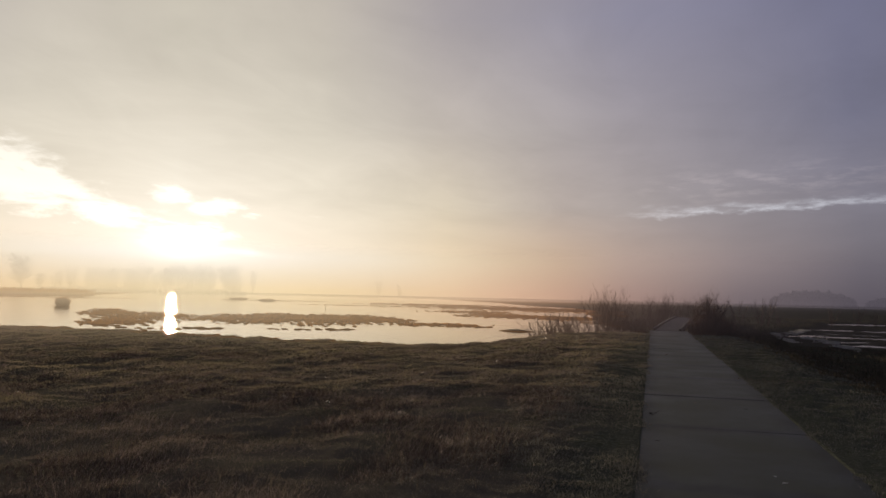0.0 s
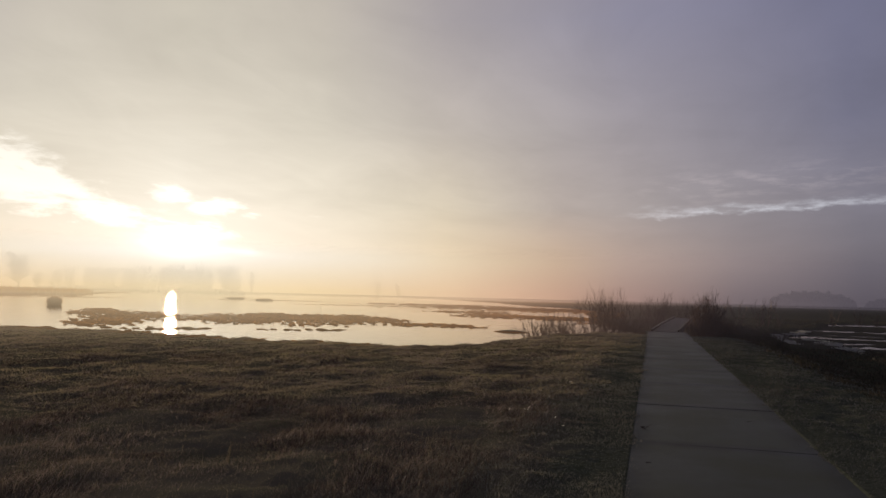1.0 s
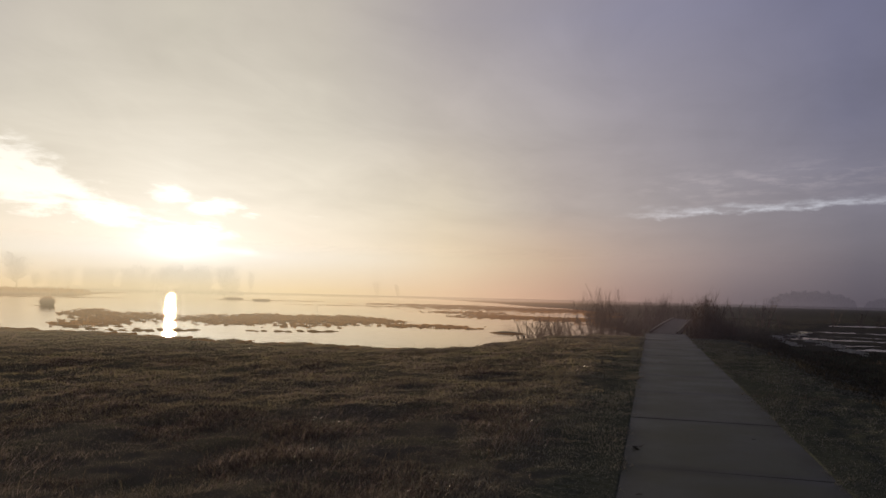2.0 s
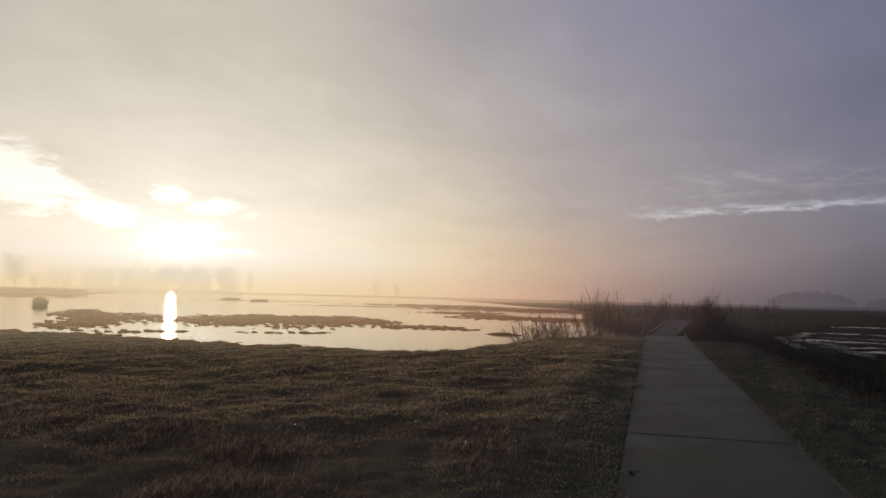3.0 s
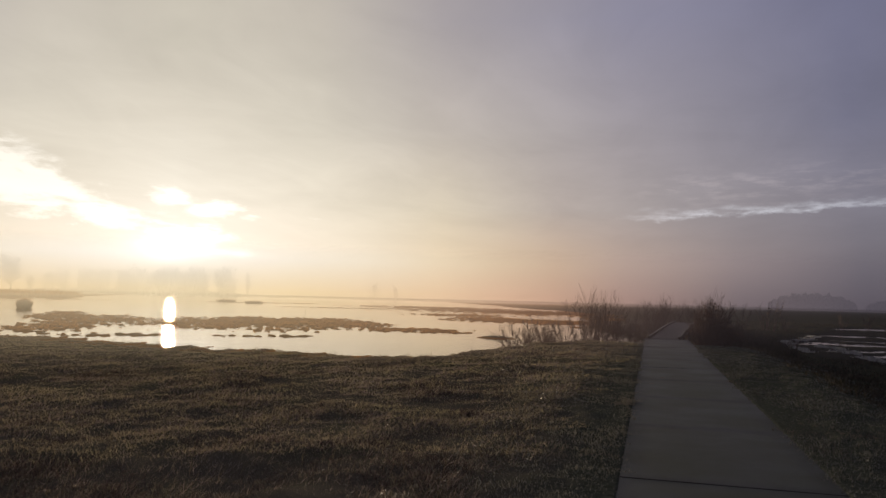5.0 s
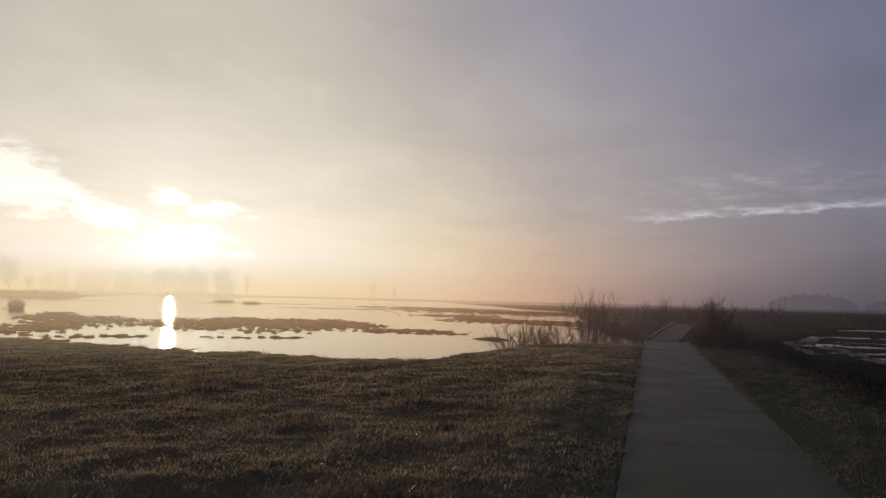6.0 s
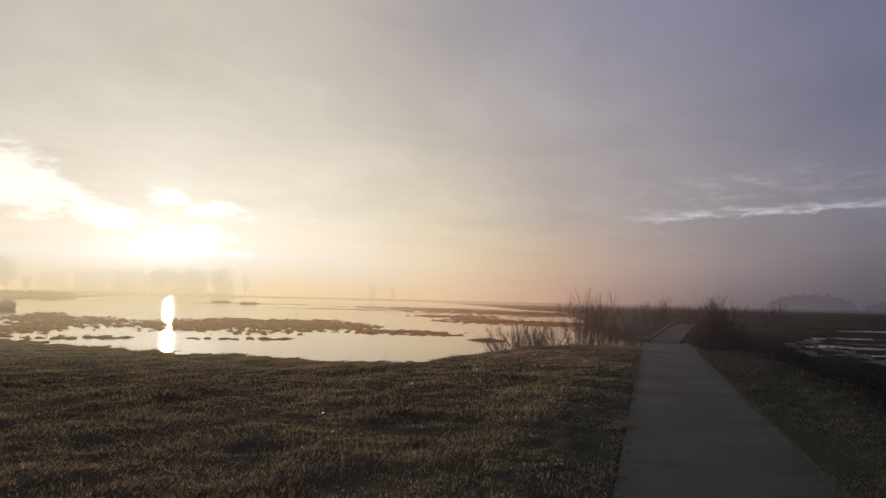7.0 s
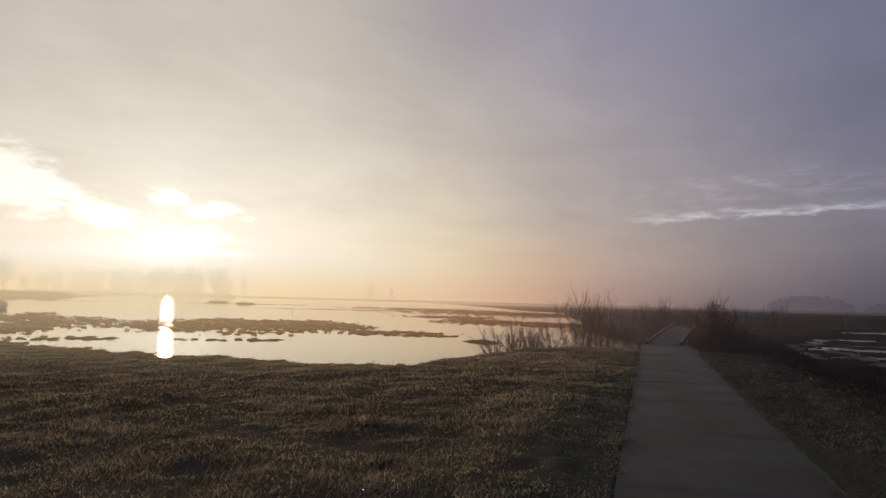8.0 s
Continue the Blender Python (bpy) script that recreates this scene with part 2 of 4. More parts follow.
def make_blades(name, low, high, pale, gloss=0.55, through=0.35):
    """Grass and straw: one tone a blade, lit through from behind."""
    m, k, b = material(name, gloss, 0.3)
    g = k.put("ShaderNodeNewGeometry")
    r = g.outputs["Random Per Island"]
    patch = k.noise(g.outputs["Position"], 0.35, 4, 0.6)
    c = k.mix(r, low, high)
    c = k.mix(k.span(patch, 0.5, 0.66, 0, 0.75), c, pale)
    k.wire(c, b.inputs["Base Color"])
    leaf = k.put("ShaderNodeBsdfTranslucent")
    k.wire(c, leaf.inputs[0])
    mixer = k.put("ShaderNodeMixShader")
    mixer.inputs[0].default_value = through
    k.wire(b.outputs[0], mixer.inputs[1])
    k.wire(leaf.outputs[0], mixer.inputs[2])
    k.wire(mixer.outputs[0], m.node_tree.nodes["Material Output"].inputs[0])
    return m


def make_bark(name, low, high):
    m, k, b = material(name, 0.85, 0.2)
    g = k.put("ShaderNodeNewGeometry")
    grain = k.noise(k.vec("MULTIPLY", g.outputs["Position"], (6.0, 6.0, 1.5)), 4.0, 4, 0.6)
    c = k.mix(k.span(grain, 0.3, 0.7), low, high)
    c = k.mix(k.math("MULTIPLY", g.outputs["Random Per Island"], 0.5), c, high)
    k.wire(c, b.inputs["Base Color"])
    return m


def make_wood():
    m, k, b = material("weathered_boards", 0.75, 0.3)
    p = place_of(k)
    rnd = k.put("ShaderNodeObjectInfo").outputs["Random"]
    grain = k.noise(k.vec("MULTIPLY", p, (2.0, 30.0, 30.0)), 2.0, 5, 0.65)
    stain = k.noise(p, 1.3, 4, 0.6)
    c = k.mix(k.span(grain, 0.3, 0.7), (0.10, 0.08, 0.06, 1), (0.21, 0.18, 0.15, 1))
    c = k.mix(k.span(stain, 0.5, 0.75, 0, 0.6), c, (0.08, 0.085, 0.06, 1))
    c = k.mix(k.math("MULTIPLY", rnd, 0.4), c, (0.15, 0.13, 0.11, 1))
    k.wire(c, b.inputs["Base Color"])
    bump(k, b, grain, 0.4, 0.004)
    return m


def make_haze_glow(name, flat, dense=1.0, fade=None, foot=(-2.3, 0.3)):
    """Haze painted as emission: sheets glow in the sky's colour, thicker low down and far off."""
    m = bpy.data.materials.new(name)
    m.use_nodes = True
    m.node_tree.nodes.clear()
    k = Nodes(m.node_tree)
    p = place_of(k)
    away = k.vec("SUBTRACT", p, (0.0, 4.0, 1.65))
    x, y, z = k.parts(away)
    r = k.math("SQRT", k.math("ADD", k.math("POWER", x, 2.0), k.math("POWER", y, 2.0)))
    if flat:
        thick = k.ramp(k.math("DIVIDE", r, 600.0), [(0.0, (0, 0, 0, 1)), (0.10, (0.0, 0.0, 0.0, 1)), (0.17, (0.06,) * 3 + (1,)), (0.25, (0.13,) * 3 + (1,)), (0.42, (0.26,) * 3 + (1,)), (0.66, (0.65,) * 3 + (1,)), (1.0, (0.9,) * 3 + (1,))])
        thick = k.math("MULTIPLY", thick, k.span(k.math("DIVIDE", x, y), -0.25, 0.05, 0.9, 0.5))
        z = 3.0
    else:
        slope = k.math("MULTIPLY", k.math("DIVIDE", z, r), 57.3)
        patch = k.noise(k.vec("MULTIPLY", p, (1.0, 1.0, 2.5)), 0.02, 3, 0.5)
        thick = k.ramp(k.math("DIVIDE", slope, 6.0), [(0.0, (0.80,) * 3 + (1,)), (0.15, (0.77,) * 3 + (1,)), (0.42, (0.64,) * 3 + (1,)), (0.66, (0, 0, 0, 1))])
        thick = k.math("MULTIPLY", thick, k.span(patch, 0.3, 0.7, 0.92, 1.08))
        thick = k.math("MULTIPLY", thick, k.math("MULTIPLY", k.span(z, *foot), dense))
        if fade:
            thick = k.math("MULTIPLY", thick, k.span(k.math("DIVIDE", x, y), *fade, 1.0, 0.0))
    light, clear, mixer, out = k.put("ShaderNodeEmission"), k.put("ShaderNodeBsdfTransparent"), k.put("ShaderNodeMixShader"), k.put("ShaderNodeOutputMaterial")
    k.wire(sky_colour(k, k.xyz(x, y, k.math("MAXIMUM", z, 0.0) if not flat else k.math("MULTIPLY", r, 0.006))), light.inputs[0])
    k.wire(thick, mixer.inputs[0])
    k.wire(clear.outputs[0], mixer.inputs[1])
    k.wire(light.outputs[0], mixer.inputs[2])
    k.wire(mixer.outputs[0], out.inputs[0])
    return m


CONCRETE, GROUND, WATER, WOOD = make_concrete(), make_ground(), make_water(), make_wood()
TURF = make_blades("turf_blades", (0.20, 0.165, 0.128, 1), (0.33, 0.275, 0.205, 1), (0.29, 0.258, 0.165, 1), 0.75, 0.34)
# lighter copy of the turf, low-sun glare near the shore put into its colour
GLARE_TURF = make_blades("glare_turf", (0.30, 0.25, 0.16, 1), (0.44, 0.365, 0.23, 1), (0.41, 0.355, 0.19, 1), 0.75, 0.5)
# left-hand copy of the frosted turf, sunlight put into its paler colour
SUNLIT_VERGE = make_blades("rimed_sunlit_verge", (0.165, 0.156, 0.122, 1), (0.32, 0.298, 0.24, 1), (0.22, 0.182, 0.14, 1), 0.8, 0.36)
STRAW = make_blades("dead_straw", (0.18, 0.135, 0.112, 1), (0.46, 0.36, 0.295, 1), (0.27, 0.20, 0.165, 1), 0.45, 0.45)
FROST = make_blades("frosted_turf", (0.12, 0.118, 0.096, 1), (0.26, 0.255, 0.22, 1), (0.17, 0.14, 0.112, 1), 0.8, 0.2)
DEW = make_blades("dewy_blades", (0.20, 0.17, 0.11, 1), (0.36, 0.31, 0.22, 1), (0.28, 0.25, 0.15, 1), 0.16, 0.4)
RIME = make_blades("frosted_reed", (0.38, 0.36, 0.33, 1), (0.66, 0.64, 0.61, 1), (0.5, 0.48, 0.45, 1))
REED = make_blades("pale_reed", (0.16, 0.12, 0.07, 1), (0.34, 0.28, 0.19, 1), (0.24, 0.19, 0.13, 1))
HEATHER = make_blades("dark_heather", (0.055, 0.05, 0.036, 1), (0.14, 0.118, 0.085, 1), (0.085, 0.082, 0.05, 1), 0.8, 0.3)
LING = make_blades("brown_heather", (0.055, 0.042, 0.036, 1), (0.17, 0.125, 0.105, 1), (0.11, 0.08, 0.066, 1), 0.7, 0.3)
BARK = make_bark("twig_bark", (0.10, 0.072, 0.058, 1), (0.20, 0.145, 0.115, 1))
FAR_BARK = make_bark("tree_bark", (0.05, 0.04, 0.03, 1), (0.09, 0.075, 0.06, 1))
# sedge orange raised too, carries the sun flare seen over the flats
SEDGE = make_blades("drowned_sedge", (0.40, 0.18, 0.05, 1), (0.60, 0.31, 0.10, 1), (0.48, 0.23, 0.06, 1), 0.6, 0.8)
LEAVES = make_blades("withered_leaves", (0.10, 0.05, 0.028, 1), (0.22, 0.12, 0.07, 1), (0.14, 0.075, 0.05, 1), 0.6, 0.3)
# faint glow added over heath and shore, stands in for lens veil and mist
VEIL_HEATH = make_haze_glow("glare_veil_faint", False, 0.13, (-0.75, 0.55), (-2.3, -0.9))
HAZE_FAR, HAZE_NEAR, HAZE_LOW = make_haze_glow("haze_glow_standing", False), make_haze_glow("haze_glow_thin", False, 0.2, (-0.75, 0.02), (-2.5, -1.3)), make_haze_glow("haze_glow_lying", True)


# ---- shapes ----
def mesh_of(name, verts, faces, mat, smooth=False):
    me = bpy.data.meshes.new(name)
    me.from_pydata(verts.tolist() if isinstance(verts, np.ndarray) else verts, [], faces.tolist() if isinstance(faces, np.ndarray) else faces)
    me.materials.append(mat)
    if smooth:
        me.polygons.foreach_set("use_smooth", [True] * len(me.polygons))
    me.update()
    return me


def part(name, me, parent, label=""):
    ob = new(name, me)
    ob.parent = parent
    if label:
        ob["label"] = label
    return ob


def part_bm(name, bm, mat, parent, label=""):
    me = bpy.data.meshes.new(name)
    bm.to_mesh(me)
    bm.free()
    me.materials.append(mat)
    return part(name, me, parent, label)


def box_mesh(name, sx, sy, sz, bevel, mat):
    """A bevelled block, its top at z = 0, centred in x and y."""
    bm = bmesh.new()
    bmesh.ops.create_cube(bm, size=1)
    bmesh.ops.scale(bm, vec=(sx, sy, sz), verts=bm.verts)
    bmesh.ops.translate(bm, vec=(0, 0, -sz / 2), verts=bm.verts)
    if bevel:
        bmesh.ops.bevel(bm, geom=list(bm.edges), offset=bevel, segments=1, affect="EDGES")
    me = bpy.data.meshes.new(name)
    bm.to_mesh(me)
    bm.free()
    me.materials.append(mat)
    return me


def smooth01(v, a, b):
    t = np.clip((v - a) / (b - a), 0, 1)
    return t * t * (3 - 2 * t)


WAVES = np.random.RandomState(5)
WAVE_ANGLE, WAVE_PHASE = WAVES.uniform(0, 6.28, (3, 24)), WAVES.uniform(0, 6.28, (3, 24))


def rough(x, y, size, layers=5, seed=0):
    """Smooth pseudo-noise of the plan, about -1 to 1, features about size metres."""
    v, amp, total = 0.0, 1.0, 0.0
    wx, wy = x, y
    for i in range(layers):
        s = 6.28 / (size * 0.55 ** i)
        for j in range(3):
            a, ph = WAVE_ANGLE[seed % 3][(i * 3 + j + seed) % 24], WAVE_PHASE[seed % 3][(i * 5 + j * 2 + seed) % 24]
            v = v + amp * np.sin(s * (wx * math.cos(a) + wy * math.sin(a)) * (0.8 + 0.25 * j) + ph + 1.3 * np.sin(0.37 * s * (wx * math.sin(a) - wy * math.cos(a)) + 2 * ph))
        total += amp * 1.7
        amp *= 0.6
    return v / total


WATER_Z = -0.8
# Mud flats in the lake: bearing and distance from the path's start, half width across and along the bearing, height
FLATS = ((-40.1, 84, 2.4, 14, 1.0), (-39.6, 61, 2.2, 9, 1.0), (-36.9, 74, 3.4, 12, 0.75), (-35.2, 50.5, 2.2, 1.8, 0.9), (-31.8, 72, 2.8, 11, 0.8), (-29.9, 64, 2.2, 6, 0.7),
         (-28.2, 76, 3.8, 12, 1.0), (-25, 73, 3.8, 14, 0.95), (-22.2, 76, 3.2, 12, 0.9), (-20.0, 72, 2.6, 6, 0.9), (-16.4, 63.5, 3.8, 3.6, 1.0), (-14.3, 60.5, 2.0, 1.6, 0.9),
         (-25.7, 51, 3.2, 1.4, 0.45),
         (-22, 166, 14, 4.5, 0.9), (-16, 210, 22, 24, 0.9), (-11, 172, 22, 28, 1.1), (-7, 165, 13, 26, 1.1), (-13.5, 121, 7, 9, 0.9), (-9.7, 98, 7, 9, 1.1), (-6, 92, 4.5, 6, 1.1), (-11.6, 107, 4, 5, 1.0),
         (-4, 100, 8, 4, 0.9), (-3, 80, 4, 2, 0.8), (-30.2, 228, 16, 6, 1.1), (-27, 240, 12, 4, 0.8), (-43.4, 113, 1.0, 1.0, 1.3), (-46.5, 215, 30, 7, 0.8))


# Flooded hollows of the low field: centre, half length and width
POOLS = ((30, 103, 13, 3.6), (23.5, 77.0, 10, 2.6), (16.0, 67, 4.0, 1.2), (19.5, 60.0, 8.2, 2.2), (12.2, 53, 2.6, 0.9), (14.6, 48.0, 3.6, 1.7), (11.6, 60.5, 2.2, 1.4), (11.4, 64.5, 2.0, 0.9))


def land(x, y):
    """Height of the ground at a place of the plan."""
    x, y = np.atleast_1d(np.asarray(x, float)), np.atleast_1d(np.asarray(y, float))
    r = np.hypot(x, y - 4)
    az = np.degrees(np.arctan2(x, y - 4))
    # near bank: heath that falls away from the path to the shore
    left = 0.004 - 0.047 * np.clip(-x - 1.6, 0, 12.5) + 0.035 * rough(x, y, 5.0, 4) * smooth01(-x, 0.5, 3)
    right = 0.004 - 0.66 * smooth01(x, 3.2, 7.2) + 0.04 * rough(x, y, 4.0, 4, 1) * smooth01(x, 2, 4) - 0.10 * smooth01(x, 9, 20)
    z = np.where(x < 0.75, left, right)
    # shore line of the lake
    shore = 35.2 + 1.1 * rough(x, y * 0, 9.0, 4, 2) + 1.5 * smooth01(-x, 16, 34) + 12.5 * smooth01(x, -8.6, -4.2) ** 1.6 + 12 * smooth01(x, -5.2, -2.5)
    shore = np.minimum(shore, 47.0 + 0.5 * rough(x, y * 0, 3.0, 3))
    side = 0.3 - 0.14 * np.clip(y - 47, 0, 80) + 0.5 * rough(x * 0, y, 6.0, 3) - x
    # the lake's far limit by bearing
    reach = 262 + 400 * smooth01(az, -43, -37) - 440 * smooth01(az, -19, -8) - 75 * smooth01(az, -8, -3) - 50 * smooth01(az, -3, 1.0) + 0.05 * r * rough(az * 2.0, az * 0, 9.0, 3, 1)
    into = np.minimum(np.minimum(y - shore, (reach - r) * 0.25), side)
    into = into + 0.9 * rough(x, 0.5 * y, 1.1, 4, 1) * np.exp(-(into / 2.6) ** 2)
    bed = -1.02 + 0.03 * rough(x, y, 7.0, 4)
    for az0, r0, a, b, high in FLATS:
        sa, ca = math.sin(radians(az0)), math.cos(radians(az0))
        px, py = x + 0.12, y + 0.98
        u, v = px * ca - py * sa, px * sa + py * ca - r0
        q = (u / a) ** 2 + (v / b) ** 2
        near = q < 3.0
        if near.any():
            g = max(1.0, r0 / 75)
            un, vn = u[near] / g, v[near] / g
            d = 0.95 * q[near] + 0.6 * rough(un, 0.45 * vn, 4.6, 3, 2) + 1.1 * rough(un, 0.36 * vn, 1.6, 4, 1) + 1.0 * rough(0.7 * un, 0.3 * vn + 3, 0.75, 4, 2) + 0.7 * (1 - high) - 0.08
            bed[near] = np.maximum(bed[near], -1.02 + 0.245 * smooth01(d, 1.05, 0.5) + 0.03 * smooth01(d, 0.5, -0.3))
    bed = np.maximum(bed, -1.02 + 0.37 * np.exp(-((x + 9.7) / 1.9) ** 2 - ((y - 52.6 + 0.15 * x + 1.4) / 1.3) ** 2))
    far = -0.62 + 0.12 * rough(x, y, 60.0, 4) + 0.3 * smooth01(r, 300, 900) + 0.62 * smooth01(r, 230, 420) * smooth01(az, -8, 2)
    z = np.where(r > 62, z + (far - z) * smooth01(r, 62, 110), z)
    z = z + (-0.745 - z) * smooth01(into, -10.0, -0.6) * (y < 70)
    lake = smooth01(into, -1.4, 1.0)
    z = z * (1 - lake) + bed * lake
    # ditch under the bridge, pools in the low field
    ditch = np.exp(-((y - 52.5) / 4.5) ** 4) * smooth01(x, -6, -2) * smooth01(x, 3.6, 2.6)
    z = z - ditch * (z + 1.15)
    sump = smooth01(x, 6.6 + 0.3 * np.clip(y - 58, 0, 99), 9.0 + 0.3 * np.clip(y - 58, 0, 99)) * smooth01(y, 41, 45) * smooth01(y, 125, 108)
    z = z + sump * (-0.755 + 0.02 * rough(x, y, 2.5, 3) - z)
    for cx, cy, a, b in POOLS:
        u, v = x - cx, y - cy + 0.9 * np.sin(0.55 * x + cy)
        q = (u / a) ** 2 + (v / b) ** 2
        near = q < 2.8
        if near.any():
            w = smooth01(q[near] + 0.75 * rough(0.9 * x[near], 1.5 * y[near] + 0.8 * x[near], 4.0, 5, 2) + 0.45 * rough(x[near], 2.0 * y[near], 1.7, 3, 1), 1.3, 0.85)
            z[near] = z[near] * (1 - w) + (-0.93) * w
    # hummocks of moss and turf
    hum = smooth01(np.abs(x - 0.745), 1.05, 1.7) * smooth01(r, 70, 30) * (1 - lake)
    z = z + hum * (0.012 * rough(x, y, 0.9, 3, 2) + 0.008 * rough(0.7 * x, 1.2 * y, 0.45, 3, 1) + 0.042 * np.clip(rough(x, y, 2.6, 3, 1), -0.5, 1) * smooth01(-x, 1.2, 3.0))
    # turf clumps of the frosted verges
    z = z + hum * 0.016 * np.clip(rough(x, 1.3 * y, 0.7, 3, 1), -0.4, 1) * smooth01(x, -2.2, -1.2)
    # bed of the path
    strip = smooth01(np.abs(x - 0.745), 1.0, 0.93) * (y < 42.6)
    return z * (1 - strip) + (-0.16) * strip


def build_ground():
    rings = [0.0] + [0.6 * 1.06 ** i for i in range(27)] + [2.9 * 1.0185 ** i for i in range(134)]
    rings += list(np.arange(34.2, 100, 0.4)) + list(np.arange(100, 270, 1.6)) + [271 * 1.045 ** i for i in range(64)]
    turns = np.concatenate([np.linspace(-58, 30, 640, endpoint=False), np.linspace(30, 302, 100, endpoint=False)])
    r = np.array(rings[1:])
    A, R = np.meshgrid(np.radians(turns), r)
    X, Y = R * np.sin(A), R * np.cos(A) + 4
    V = np.stack([X, Y, land(X, Y)], -1).reshape(-1, 3)
    m, k = len(turns), len(r)
    i, j = np.meshgrid(np.arange(k - 1), np.arange(m), indexing="ij")
    j2 = (j + 1) % m
    F = np.stack([i * m + j, (i + 1) * m + j, (i + 1) * m + j2, i * m + j2], -1).reshape(-1, 4)
    faces = F.tolist() + [list(range(m - 1, -1, -1))]
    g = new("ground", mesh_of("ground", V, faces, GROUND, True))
    return tagged(g, "rough brown heath and mud falling gently to a flooded fen", "ground", kind="structure")


ground = build_ground()

water = new("water", mesh_of("water", [(-900, -60, WATER_Z), (500, -60, WATER_Z), (500, 1000, WATER_Z), (-900, 1000, WATER_Z)], [(0, 1, 2, 3)], WATER))
tagged(water, "still shallow fen water mirroring the misty sky", "water", kind="structure")


def build_haze():
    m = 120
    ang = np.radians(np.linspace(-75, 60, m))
    # upright sheets whose emission paints the haze over whatever stands behind them
    for r, high, mat, label in ((440, 48.0, HAZE_FAR, "pale glowing sheet of painted mist before distant woods"), (200, 22.0, HAZE_NEAR, "thin glowing sheet of painted mist over the lake"),
                                (100, 11.0, HAZE_NEAR, "thin glowing sheet of painted mist over the near water"), (46, 5.2, VEIL_HEATH, "thin glowing sheet added to veil the shore"),
                                (33, 3.6, VEIL_HEATH, "faint glowing sheet added to veil the heath"), (24, 2.7, VEIL_HEATH, "faint glowing sheet added to veil the heath")):
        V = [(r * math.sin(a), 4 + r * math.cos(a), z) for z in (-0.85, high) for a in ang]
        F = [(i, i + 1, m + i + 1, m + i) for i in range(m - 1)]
        tagged(new("haze_sheet", mesh_of("haze_sheet", V, F, mat, True)), label, "mist", kind="structure")
    # level sheet, its glow paints haze over far water and fields
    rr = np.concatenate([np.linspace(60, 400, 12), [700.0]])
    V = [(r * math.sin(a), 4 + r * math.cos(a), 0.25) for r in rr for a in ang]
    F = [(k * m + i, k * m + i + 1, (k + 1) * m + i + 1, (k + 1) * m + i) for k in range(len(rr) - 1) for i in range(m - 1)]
    ob = new("haze_sheet_low", mesh_of("haze_sheet_low", V, F, HAZE_LOW, True))
    tagged(ob, "thin glowing sheet of painted low mist over the far water", "mist", kind="structure")


build_haze()

# ---- path and bridge ----
LEFT, RIGHT, END = -0.26, 1.75, 42.3
JOINT, STEP = 5.9, 3.27


def build_path():
    bed = box_mesh("path", RIGHT - LEFT + 0.16, END + 14, 0.1, 0.02, GROUND)
    ob = new("path", bed)
    ob.matrix_basis = pose((LEFT + RIGHT) / 2, (END - 14) / 2, -0.012)
    tagged(ob, "straight path of damp grey concrete slabs along the fen", "path", kind="structure")
    slab = box_mesh("slab", RIGHT - LEFT, STEP - 0.005, 0.1, 0.004, CONCRETE)
    rng = random.Random(4)
    y = JOINT - 6 * STEP
    while y < END - 0.2:
        long = min(STEP, END - y)
        s = part("slab", slab, ob)
        s.matrix_basis = pose(rng.uniform(-0.012, 0.012), y + long / 2 - (END - 14) / 2, 0.012 + rng.uniform(-0.003, 0.003), rng.uniform(-0.08, 0.08), rng.uniform(-0.15, 0.15), 0)
        s.scale = (1, (long - 0.005) / (STEP - 0.005), 1)
        y += STEP
    return ob


path = build_path()


